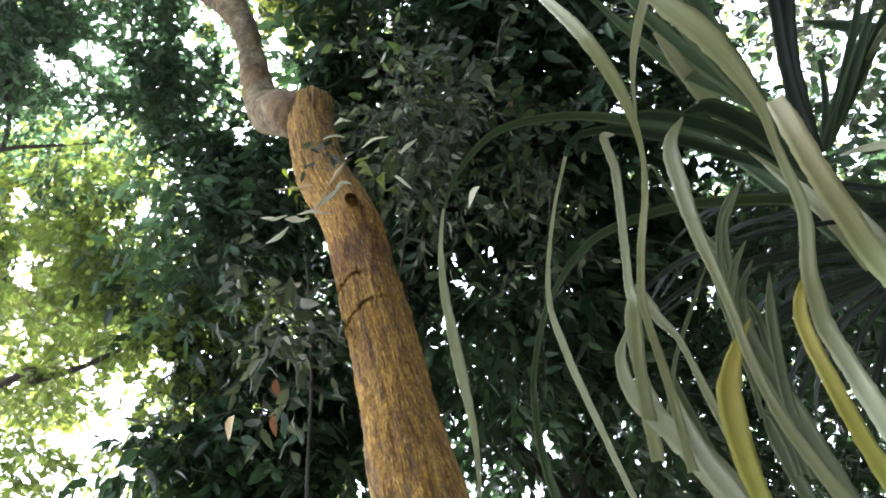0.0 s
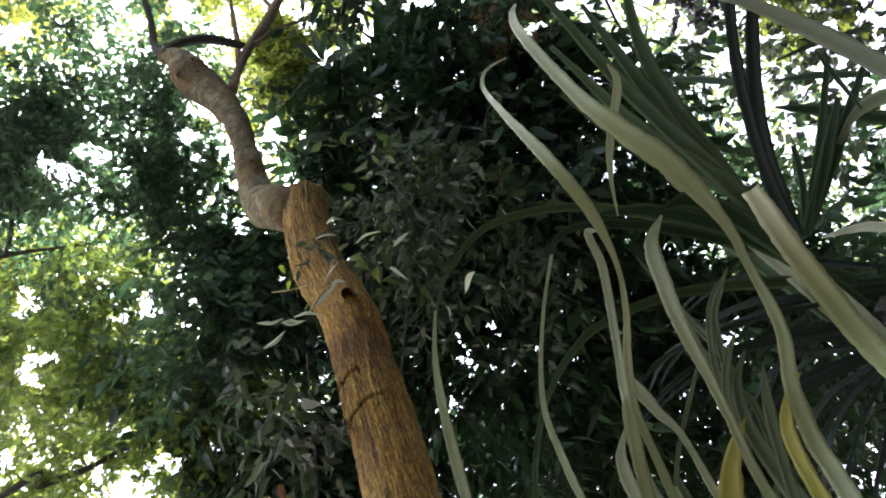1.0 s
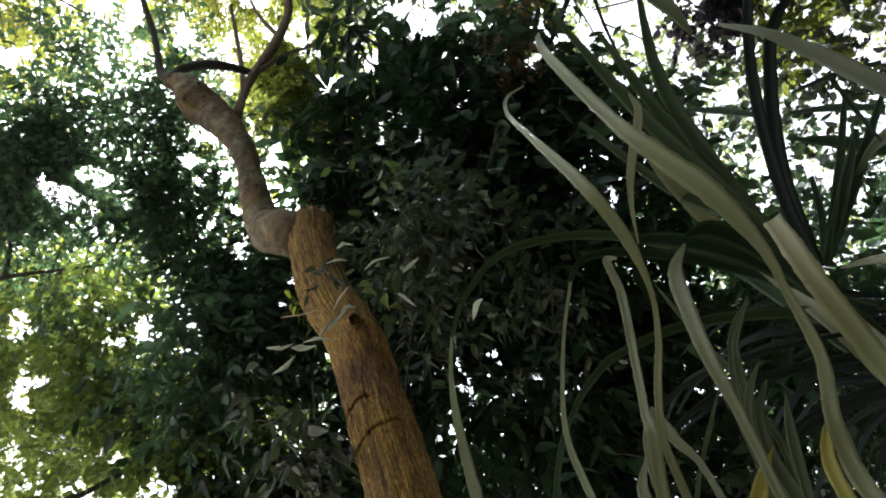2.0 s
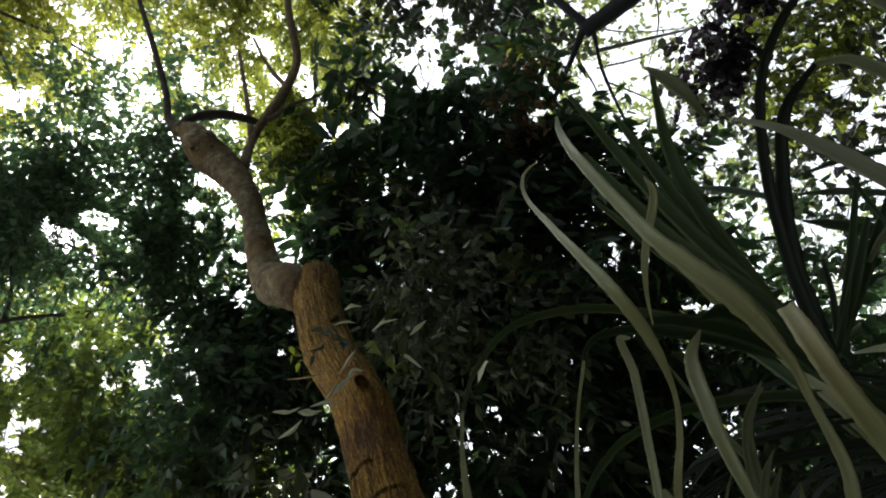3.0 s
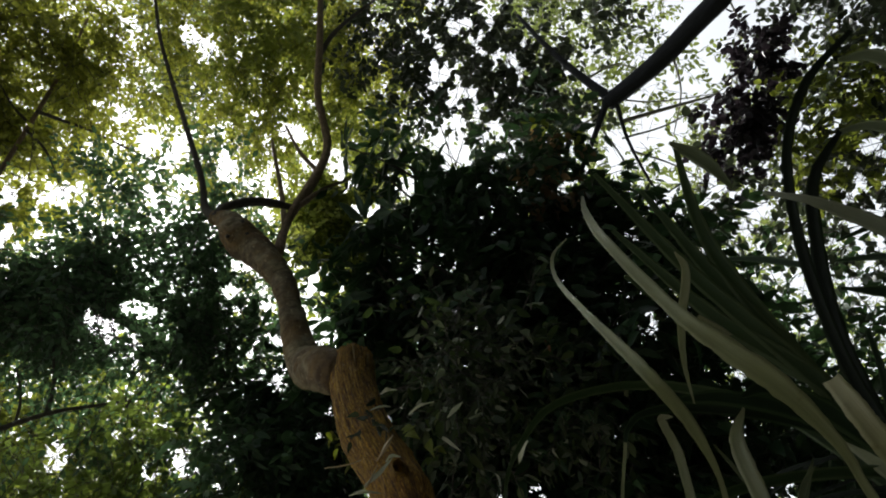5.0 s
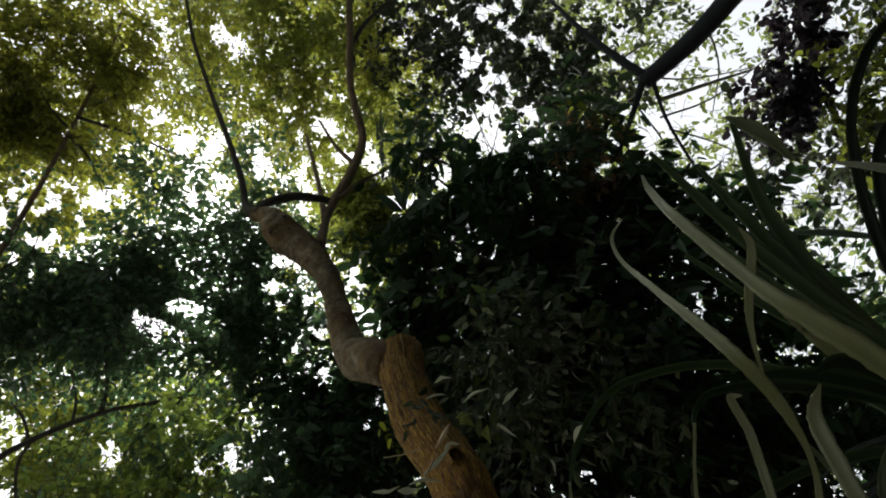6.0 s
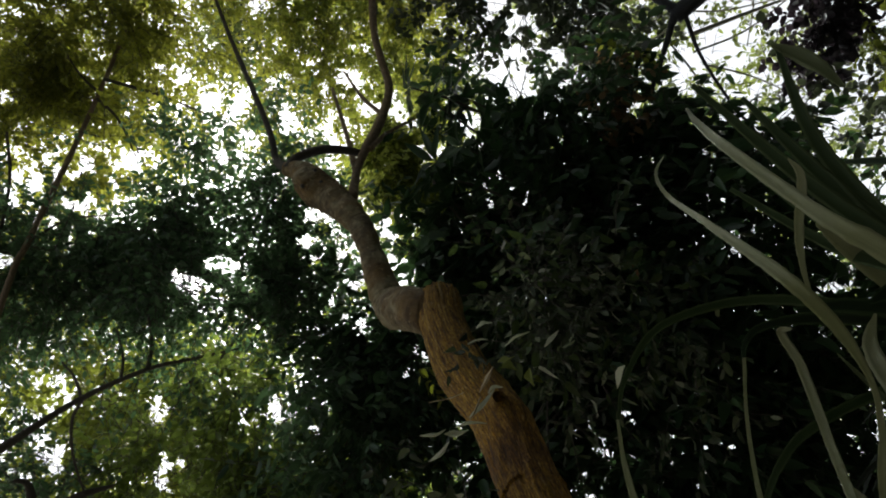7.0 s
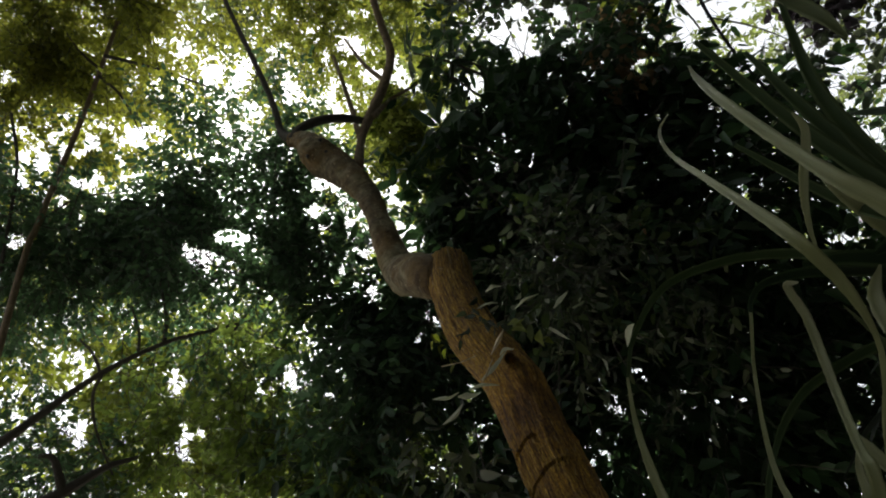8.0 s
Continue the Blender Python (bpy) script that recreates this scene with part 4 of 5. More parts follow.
# curled leaves that hang against the trunk below the knot
for p0, p1, p2, w, roll, mat in (
        ((-0.374, 1.747, 3.372), (-0.335, 1.712, 3.389), (-0.299, 1.705, 3.424), 0.03, 25, TAN_LEAF),
        ((-0.432, 1.766, 3.298), (-0.379, 1.747, 3.312), (-0.318, 1.733, 3.351), 0.026, -20, DRY_LEAF),
        ((-0.438, 1.772, 3.290), (-0.412, 1.752, 3.298), (-0.372, 1.736, 3.341), 0.014, 40, TAN_LEAF),
        ((-0.345, 1.745, 3.352), (-0.322, 1.735, 3.362), (-0.292, 1.742, 3.352), 0.014, -30, DRY_LEAF),
        ((-0.544, 1.711, 3.373), (-0.480, 1.713, 3.362), (-0.422, 1.731, 3.380), 0.007, 0, TAN_LEAF),
        ((-0.591, 1.693, 3.232), (-0.547, 1.693, 3.220), (-0.507, 1.711, 3.236), 0.026, 30, DRY_LEAF),
        ((-0.513, 1.703, 3.213), (-0.475, 1.703, 3.198), (-0.438, 1.722, 3.210), 0.03, -25, DRY_LEAF),
        ((-0.476, 1.718, 3.236), (-0.423, 1.709, 3.230), (-0.376, 1.742, 3.229), 0.022, 35, DRY_LEAF),
        ((-0.588, 1.735, 3.155), (-0.543, 1.719, 3.160), (-0.507, 1.722, 3.194), 0.028, 10, DRY_LEAF),
        ((-0.360, 1.683, 3.548), (-0.321, 1.670, 3.540), (-0.288, 1.695, 3.546), 0.016, 50, DRY_LEAF),
        ((-0.314, 1.668, 3.593), (-0.282, 1.650, 3.588), (-0.252, 1.672, 3.596), 0.018, -40, DRY_LEAF),
        ((-0.241, 1.777, 3.569), (-0.193, 1.750, 3.573), (-0.139, 1.766, 3.585), 0.02, 30, DRY_LEAF),
        ((-0.110, 1.80, 3.52), (-0.075, 1.785, 3.535), (-0.04, 1.79, 3.565), 0.024, -30, DRY_LEAF),
        ((-0.186, 1.852, 3.499), (-0.201, 1.858, 3.468), (-0.194, 1.899, 3.450), 0.04, 20, YELLOW_GREEN_LEAF),
        ((-0.297, 1.950, 3.682), (-0.267, 1.935, 3.670), (-0.242, 1.950, 3.642), 0.03, 0, YELLOW_GREEN_LEAF),
        ((-0.212, 2.135, 3.711), (-0.182, 2.120, 3.699), (-0.157, 2.135, 3.671), 0.03, 30, YELLOW_GREEN_LEAF),
        ((-0.291, 1.983, 3.678), (-0.261, 1.968, 3.666), (-0.236, 1.983, 3.638), 0.03, -40, YELLOW_GREEN_LEAF),
        ((-0.27, 1.74, 3.45), (-0.245, 1.735, 3.462), (-0.22, 1.75, 3.48), 0.022, 0, YELLOW_GREEN_LEAF),
        ((-0.648, 1.732, 3.170), (-0.610, 1.736, 3.152), (-0.560, 1.750, 3.178), 0.02, 45, LEAF_GREY)):
    blade(shrub, [p0, p1, p2], [0.004, w, 0.003], SINGLE.get(mat.name, mat), name="leaf", keel=0.38, steps=7, roll=roll * 0.5, face=(-2.0, -1.6, 4.3))

RED_LEAF = leaf_material("reddish_dead_leaf", (0.1, 0.05, 0.03), (0.14, 0.07, 0.04), (0.18, 0.09, 0.05), (0.25, 0.11, 0.05), 0.25, 0.6, True)
# Lime leaves by a sky gap; back light is put into their colour.
LIME_LEAF = leaf_material("bright_lime_leaf", (0.16, 0.22, 0.03), (0.2, 0.27, 0.035), (0.26, 0.32, 0.05), (0.55, 0.65, 0.05), 0.5, 0.45, True)
for place, way, long, mat, home in (
        ((-0.721, 2.248, 2.996), (0.1, 0.1, -1.0), 0.075, RED_LEAF, shrub), ((-0.758, 2.351, 2.919), (-0.1, 0.05, -1.0), 0.08, RED_LEAF, shrub), ((-0.889, 2.303, 2.925), (-0.4, 0.1, -0.8), 0.09, TAN_LEAF, shrub),
        ((-0.622, 2.121, 3.972), (0.2, -0.2, -0.9), 0.065, LIME_LEAF, sapling), ((-0.601, 2.185, 3.924), (-0.3, -0.1, -0.6), 0.055, LIME_LEAF, sapling), ((0.395, 2.156, 4.221), (0.3, 0.0, -0.7), 0.06, RED_LEAF, sapling),
        ((0.427, 2.2, 4.181), (-0.2, -0.2, -0.8), 0.05, RED_LEAF, sapling), ((-0.172, 1.983, 3.625), (0.5, 0.1, -0.4), 0.11, DRY_LEAF, sapling), ((0.167, 2.136, 3.611), (-0.5, 0.1, -0.4), 0.1, DRY_LEAF, sapling)):
    leaf_pieces(np.array([place]), np.array([way]), np.array([(0.1, -0.8, 0.5)]), np.array([long]), np.array([long * 0.36]), SINGLE[mat.name], home)

# ---- trees on the open side ----
teal_tree = thing("tree", "blue-green leafed tree with sky showing through its crown", "tree", (-7.5, 4.6, 0))
tube("trunk", [(-7.5, 4.6, -0.05, 0.16), (-7.4, 4.6, 2.5, 0.13), (-7.0, 4.5, 5, 0.09), (-6.2, 4.3, 7, 0.05)], DARK_BARK, teal_tree, rough=0.08)
foliage(teal_tree, 41, [((-2.35, 2.21, 6.62), 0.7, 1), ((-1.75, 2.26, 6.83), 0.6, 1), ((-1.60, 2.83, 6.58), 0.6, 0.9), ((-2.47, 2.95, 6.15), 0.6, 1), ((-1.87, 3.28, 6.19), 0.7, 1.1), ((-1.36, 3.36, 5.64), 0.6, 1.1)] +
        [((-1.75, 3.20, 6.03), 0.55, 0.8), ((-1.28, 3.56, 5.65), 0.6, 1.3), ((-2.43, 2.87, 6.19), 0.5, 0.55), ((-1.98, 2.71, 6.48), 0.6, 0.6), ((-3.51, 2.19, 6.66), 0.7, 1), ((-3.80, 2.59, 6.24), 0.6, 1), ((-3.32, 2.64, 6.55), 0.6, 1), ((-2.94, 2.78, 6.70), 0.5, 0.8), ((-3.97, 3.41, 5.50), 0.5, 0.8)],
        3350, 10, 0.06, 0.54, LEAF_TEAL, twig=0.4, clump=0.5, pieces=240, twig_mat=DARK_BARK, label="blue-green leaves")
foliage(teal_tree, 42, [((-2.27, 3.58, 5.77), 0.6, 1), ((-3.19, 3.66, 5.92), 0.6, 0.8), ((-1.52, 4.00, 5.16), 0.7, 1.2), ((-2.33, 4.22, 5.14), 0.6, 1.2), ((-2.17, 4.62, 4.74), 0.6, 1.1), ((-2.19, 4.83, 4.43), 0.5, 1), ((-1.68, 5.10, 4.30), 0.6, 1), ((-3.19, 4.33, 4.30), 0.35, 1), ((-3.27, 4.27, 5.23), 0.5, 0.8), ((-2.15, 3.85, 5.01), 0.35, 1), ((-2.86, 4.04, 4.24), 0.3, 0.9), ((-1.88, 3.7, 5.01), 0.35, 1), ((-1.85, 3.95, 4.75), 0.3, 1)],
        1700, 10, 0.07, 0.54, LEAF_MOSS, twig=0.4, clump=0.5, pieces=60, twig_mat=DARK_BARK, label="mid-green lower leaves")

tube("branch", [(-7.3, 4.55, 2.9, 0.055), (*(-4.11, 2.52, 4.74), 0.039), (*(-3.54, 2.56, 5.00), 0.033), (*(-3.34, 2.60, 5.16), 0.027), (*(-2.99, 2.66, 5.40), 0.019), (*(-2.61, 2.76, 5.58), 0.016), (*(-2.34, 2.87, 5.66), 0.011), (*(-2.07, 2.97, 5.72), 0.006)], DARK_BARK, teal_tree, ring=8)
tube("branch", [(*(-2.61, 2.76, 5.58), 0.016), (*(-2.58, 2.70, 5.78), 0.014), (*(-2.57, 2.56, 6.01), 0.007)], DARK_BARK, teal_tree, ring=6)
tube("branch", [(*(-2.99, 2.66, 5.40), 0.012), (*(-3.04, 2.59, 5.56), 0.01), (*(-3.12, 2.52, 5.68), 0.005)], DARK_BARK, teal_tree, ring=6)
tube("branch", [(*(-2.77, 2.72, 5.51), 0.011), (*(-2.76, 2.67, 5.69), 0.009), (*(-2.78, 2.56, 5.88), 0.005)], DARK_BARK, teal_tree, ring=6)
tube("branch", [(*(-2.99, 2.67, 5.39), 0.012), (*(-3.12, 2.77, 5.36), 0.011), (*(-3.23, 2.98, 5.27), 0.009), (*(-3.28, 3.28, 5.11), 0.006)], DARK_BARK, teal_tree, ring=6)
tube("branch", [(*(-3.69, 3.09, 4.90), 0.05), (*(-3.53, 3.15, 5.00), 0.04), (*(-3.31, 3.22, 5.14), 0.026), (*(-3.12, 3.31, 5.21), 0.012)], DARK_BARK, teal_tree, ring=8)
tube("branch", [(*(-3.54, 3.16, 4.97), 0.034), (*(-3.53, 3.05, 5.10), 0.028), (*(-3.53, 2.97, 5.16), 0.022), (*(-3.58, 2.91, 5.16), 0.012)], DARK_BARK, teal_tree, ring=8)
tube("branch", [(*(-2.19, 2.96, 5.67), 0.011), (*(-2.06, 2.92, 5.76), 0.008), (*(-1.93, 2.88, 5.84), 0.004)], DARK_BARK, teal_tree, ring=6)
tube("branch", [(-7.4, 4.6, 2.6, 0.06), (*(-3.36, 3.99, 4.57), 0.03), (*(-3.00, 4.11, 4.77), 0.026), (*(-2.71, 4.21, 4.89), 0.022), (*(-2.31, 4.29, 5.08), 0.016), (*(-1.83, 4.38, 5.23), 0.008)], DARK_BARK, teal_tree, ring=8)
tube("branch", [(*(-3.48, 2.03, 6.10), 0.014), (*(-3.32, 1.69, 6.86), 0.014), (*(-3.26, 1.41, 7.22), 0.012)], DARK_BARK, teal_tree, ring=6)

green_tree = thing("tree", "bright backlit green tree farther off", "tree", (-2.2, 9.0, 0))
tube("trunk", [(-2.2, 9.0, -0.05, 0.1), (-2.25, 9.0, 2.5, 0.06), (*(-2.84, 7.56, 5.59), 0.05), (*(-2.87, 7.34, 6.34), 0.04), (*(-2.92, 7.06, 7.22), 0.03)], DARK_BARK, green_tree, rough=0.08)
foliage(green_tree, 51, [((-4.43, 5.52, 7.89), 1.2, 1), ((-4.26, 6.24, 7.33), 1.1, 1), ((-4.37, 4.88, 8.42), 1.0, 1), ((-3.65, 5.18, 8.61), 0.8, 1), ((-4.88, 6.46, 6.57), 0.8, 1), ((-2.98, 7.35, 5.86), 1.1, 1), ((-1.90, 7.68, 5.90), 0.9, 1),
                         ((-5.48, 4.09, 8.25), 1.2, 1), ((-4.88, 5.30, 7.81), 1.1, 1), ((-3.87, 5.39, 8.38), 0.8, 1), ((-3.76, 5.94, 7.18), 0.9, 1), ((-1.86, 5.17, 8.64), 0.6, 1), ((-4.84, 3.64, 7.64), 0.7, 1.2), ((-4.60, 4.71, 7.02), 0.7, 1.2), ((-4.38, 5.62, 7.00), 0.7, 1)],
        1850, 10, 0.105, 0.5, LEAF_GREEN, twig=0.5, clump=0.55, pieces=240, twig_mat=DARK_BARK, label="backlit green leaves")

olive_tree = thing("tree", "tall tree with an olive-yellow crown and thin dark branches", "tree", (-4.2, 3.6, 0))
tube("trunk", [(-4.2, 3.6, -0.05, 0.05), (*(-3.33, 2.13, 5.48), 0.024), (*(-3.16, 1.92, 6.37), 0.022), (*(-2.85, 1.67, 7.35), 0.02), (*(-2.48, 1.33, 8.36), 0.016), (*(-2.34, 1.12, 9.19), 0.012)], SMOOTH_BARK, olive_tree, rough=0.06)
tube("branch", [(*(-2.63, 1.47, 7.83), 0.016), (*(-2.39, 1.87, 8.14), 0.012), (*(-2.06, 2.42, 8.39), 0.006)], DARK_BARK, olive_tree, ring=6)
tube("branch", [(*(-2.71, 1.55, 7.67), 0.014), (*(-2.68, 1.79, 7.73), 0.01), (*(-2.72, 2.13, 7.70), 0.005)], DARK_BARK, olive_tree, ring=6)
tube("branch", [(*(-2.67, 1.53, 7.69), 0.012), (*(-2.77, 1.35, 7.81), 0.009), (*(-2.82, 1.12, 7.95), 0.005)], DARK_BARK, olive_tree, ring=6)
tube("branch", [(*(-3.17, 1.93, 6.36), 0.012), (*(-3.04, 2.05, 6.76), 0.009), (*(-2.85, 2.32, 7.10), 0.005)], DARK_BARK, olive_tree, ring=6)
foliage(olive_tree, 61, [((-3.20, 1.31, 8.30), 0.8, 1), ((-2.91, 1.84, 8.29), 0.8, 1), ((-3.61, 1.82, 7.96), 0.8, 1), ((-2.76, 1.25, 8.49), 0.8, 1), ((-2.33, 1.88, 9.02), 0.7, 0.8), ((-3.68, 2.29, 7.76), 0.7, 0.9), ((-2.98, 2.49, 8.61), 0.6, 0.7), ((-2.48, 1.22, 8.55), 0.8, 1), ((-2.04, 0.89, 9.27), 0.9, 1), ((-3.27, 0.96, 8.33), 0.7, 1), ((-3.99, 2.06, 7.66), 0.6, 1), ((-3.45, 1.48, 7.80), 0.5, 1.2), ((-3.73, 1.89, 7.53), 0.4, 1.2), ((-3.08, 2.02, 8.06), 0.4, 1)],
        1800, 15, 0.06, 0.5, LEAF_OLIVE, twig=0.38, clump=0.6, scale=2.0, pieces=240, twig_mat=DARK_BARK, label="olive-yellow leaves")

# ---- forked tree overhead, above the strap-leaved plant ----
fork_tree = thing("tree", "overhanging tree with a dark forked limb and scattered leaves", "tree", (4.2, 3.4, 0))
tube("limb", [(4.2, 3.4, -0.05, 0.2), (4.1, 3.3, 4.0, 0.17), (*(3.47, 1.29, 6.72), 0.11), (*(2.57, 1.72, 6.64), 0.085), (*(2.07, 1.99, 6.54), 0.072), (*(1.63, 2.19, 6.51), 0.062)], HAZE_BARK, fork_tree, rough=0.06)
tube("branch", [(*(1.67, 2.17, 6.50), 0.04), (*(1.51, 2.00, 6.74), 0.03), (*(1.39, 1.84, 7.06), 0.022), (*(1.30, 1.67, 7.46), 0.015)], HAZE_BARK, fork_tree, ring=8)
tube("branch", [(*(1.63, 2.17, 6.51), 0.03), (*(1.45, 2.36, 6.36), 0.02), (*(1.30, 2.57, 6.30), 0.018)], HAZE_BARK, fork_tree, ring=8)
tube("branch", [(*(1.69, 2.16, 6.49), 0.018), (*(1.67, 2.39, 6.27), 0.013), (*(1.71, 2.64, 5.99), 0.011), (*(1.78, 2.86, 5.68), 0.012)], HAZE_BARK, fork_tree, ring=8)
tube("branch", [(*(1.70, 2.32, 6.42), 0.018), (*(2.08, 2.35, 6.48), 0.014), (*(2.42, 2.34, 6.45), 0.008)], PALE_BARK, fork_tree, ring=6)
for a, b, c in (((1.68, 2.24, 6.58), (1.52, 2.37, 6.68), (1.30, 2.40, 6.85)), ((1.67, 2.43, 6.37), (2.13, 2.49, 6.51), (2.63, 2.35, 6.58)), ((1.70, 2.51, 6.31), (2.02, 2.73, 6.30), (2.28, 2.94, 6.17)), ((1.70, 2.20, 6.59), (2.05, 2.34, 6.62), (2.55, 2.41, 6.60)), ((1.54, 2.32, 6.47), (1.68, 2.70, 6.34), (1.58, 3.04, 6.28)), ((2.19, 1.98, 6.61), (2.23, 2.29, 6.57), (2.14, 2.64, 6.55)), ((2.82, 1.83, 6.94), (2.95, 2.14, 6.99), (2.89, 2.42, 7.15)), ((1.52, 2.06, 6.71), (1.84, 2.05, 6.84), (2.09, 2.17, 6.80))):
    tube("twig", [(*a, 0.009), (*b, 0.007), (*c, 0.004)], PALE_BARK, fork_tree, ring=6, steps=5)
foliage(fork_tree, 71, [((1.26, 2.03, 8.10), 0.6, 1), ((0.77, 2.13, 8.15), 0.5, 0.8), ((1.27, 2.56, 7.46), 0.5, 1.1), ((1.90, 2.04, 7.94), 0.5, 0.8), ((3.49, 2.23, 6.48), 0.6, 0.8), ((3.31, 2.61, 5.72), 0.6, 0.7), ((2.94, 2.94, 5.77), 0.5, 0.6), ((2.19, 3.02, 6.17), 0.4, 0.6), ((3.20, 3.21, 5.35), 0.6, 0.7), ((0.50, 1.86, 8.79), 0.5, 0.8), ((1.78, 3.15, 6.00), 0.4, 0.8), ((0.61, 2.16, 7.52), 0.3, 0.9), ((0.27, 2.01, 7.81), 0.3, 0.8), ((0.3, 2.34, 7.47), 0.3, 0.8)],
        900, 10, 0.08, 0.62, LEAF_SHADE, twig=0.42, clump=0.5, pieces=240, twig_mat=DARK_BARK, label="dark scattered leaves")
foliage(fork_tree, 72, [((2.57, 2.46, 6.30), 0.27, 1), ((2.82, 2.22, 6.52), 0.27, 1), ((2.44, 2.74, 6.21), 0.2, 1)], 150, 10, 0.075, 0.64, LEAF_PURPLE, twig=0.18, clump=0.2, scale=3.0, name="crown", label="purple-black leaf cluster")
foliage(fork_tree, 73, [((0.86, 2.26, 5.70), 0.12, 1), ((0.77, 2.32, 5.74), 0.1, 1), ((1.02, 2.26, 5.72), 0.12, 1), ((1.05, 2.2, 5.95), 0.12, 0.8)], 26, 7, 0.07, 0.5, LEAF_BROWN, twig=0.2, clump=0.1, name="crown", label="withered brown leaves", twig_mat=DARK_BARK)
foliage(fork_tree, 74, [((2.76, 2.32, 5.74), 0.28, 1), ((2.81, 2.61, 5.52), 0.26, 1), ((3.06, 2.19, 5.87), 0.25, 1), ((1.12, 2.16, 6.10), 0.07, 2.2), ((3.3, 2.5, 5.9), 0.3, 0.6)], 120, 10, 0.07, 0.55, LEAF_GREEN, twig=0.3, clump=0.4, scale=2.6, name="crown", label="olive-green backlit leaves", twig_mat=DARK_BARK)
foliage(fork_tree, 75, [((3.47, 2.13, 6.13), 0.42, 1), ((3.42, 2.40, 5.74), 0.35, 1), ((3.23, 2.13, 6.57), 0.38, 1), ((3.34, 2.74, 5.59), 0.28, 0.7), ((3.75, 1.9, 6.0), 0.4, 1)], 150, 10, 0.07, 0.6, LEAF_SHADE, twig=0.35, clump=0.4, scale=2.6, name="crown", label="dark leaves above the fork", twig_mat=DARK_BARK)

back_tree = thing("tree", "dense green thicket behind the strap-leaved plant", "tree", (3.6, 5.4, 0))
tube("trunk", [(3.6, 5.4, -0.05, 0.13), (3.5, 5.2, 3, 0.1), (3.2, 4.8, 5, 0.06)], DARK_BARK, back_tree)
foliage(back_tree, 81, [((1.90, 3.31, 3.88), 0.6, 1.1), ((1.81, 3.63, 4.42), 0.5, 1), ((2.76, 3.61, 5.42), 0.6, 0.45), ((2.95, 4.08, 4.77), 0.8, 0.9), ((1.97, 4.42, 5.05), 0.8, 1), ((1.36, 4.92, 5.01), 0.8, 1), ((1.98, 4.91, 4.32), 0.9, 1.1), ((2.64, 4.62, 4.27), 0.8, 1.1), ((1.70, 5.39, 3.60), 0.9, 1), ((2.44, 5.11, 3.54), 0.9, 1), ((0.80, 5.96, 4.05), 0.8, 0.9), ((-0.37, 6.37, 4.48), 0.8, 0.9)],
        2200, 9, 0.105, 0.46, LEAF_DARK, twig=0.42, clump=0.3, pieces=240, twig_mat=DARK_BARK)

# ---- strap-leaved plant close to the camera ----
plant = thing("strap_leaved_plant", "large variegated strap-leaved plant with arching striped blades", "plant", (1.05, 1.35, 0))
tube("stem", [(1.05, 1.35, -0.03, 0.06), (1.03, 1.34, 1.0, 0.05), (1.1, 1.4, 1.9, 0.045), (*(1.007, 1.493, 2.479), 0.04)], DARK_BARK, plant, rough=0.1)
tube("stem", [(0.68, 1.42, -0.03, 0.045), (0.62, 1.45, 0.9, 0.04), (0.52, 1.5, 1.5, 0.035), (0.44, 1.53, 1.78, 0.03)], DARK_BARK, plant, rough=0.1)
# long pale blade that rises from the base, near the camera, and arches over
blade(plant, [(0.348, 0.777, 3.036), (0.296, 0.701, 2.849), (0.261, 0.634, 2.641), (0.278, 0.625, 2.409), (0.311, 0.643, 2.325), (0.357, 0.678, 2.260), (0.404, 0.745, 2.197), (0.423, 0.802, 2.154), (0.435, 0.859, 2.079), (0.424, 0.911, 2.021), (0.429, 0.946, 1.994), (0.431, 0.969, 1.964), (0.432, 0.974, 1.908), (0.409, 0.933, 1.821), (0.386, 0.892, 1.734), (0.363, 0.851, 1.647)],
      [0.005, 0.014, 0.018, 0.022, 0.03, 0.033, 0.017, 0.013, 0.018, 0.022, 0.024, 0.026, 0.026, 0.026, 0.026, 0.026], BLADE_PALE, "pale grey-green blade underside")
blade(plant, [(0.529, 1.066, 2.850), (0.602, 1.175, 2.866), (0.704, 1.325, 2.823), (0.802, 1.426, 2.735), (0.842, 1.430, 2.525), (0.920, 1.531, 2.401)], [0.008, 0.036, 0.044, 0.042, 0.036, 0.032], BLADE_PALE, "broad grey-green blade underside")
blade(plant, [(0.514, 0.925, 2.927), (0.523, 0.964, 2.893), (0.481, 1.053, 2.837), (0.454, 1.116, 2.775), (0.440, 1.176, 2.703)], [0.004, 0.02, 0.02, 0.012, 0.003], BLADE_PALE)
blade(plant, [(0.713, 1.140, 2.629), (0.715, 1.156, 2.547), (0.740, 1.213, 2.460), (0.808, 1.333, 2.322), (0.835, 1.355, 2.192)], [0.038, 0.046, 0.049, 0.052, 0.054], BLADE_CREAM, "cream blade with a torn end")
blade(plant, [(0.819, 1.301, 2.436), (0.827, 1.318, 2.365), (0.842, 1.338, 2.273), (0.856, 1.360, 2.168)], [0.004, 0.03, 0.04, 0.04], BLADE_PALE)
blade(plant, [(0.360, 1.049, 3.288), (0.264, 0.936, 3.068), (0.213, 0.844, 2.851), (0.199, 0.751, 2.611), (0.218, 0.713, 2.400), (0.254, 0.770, 2.326), (0.277, 0.851, 2.277), (0.284, 0.950, 2.258), (0.279, 1.056, 2.246), (0.280, 1.171, 2.229), (0.292, 1.249, 2.212), (0.314, 1.366, 2.142), (0.328, 1.505, 2.026)],
      [0.003, 0.008, 0.009, 0.013, 0.021, 0.02, 0.009, 0.011, 0.014, 0.015, 0.016, 0.018, 0.02], BLADE_PALE)
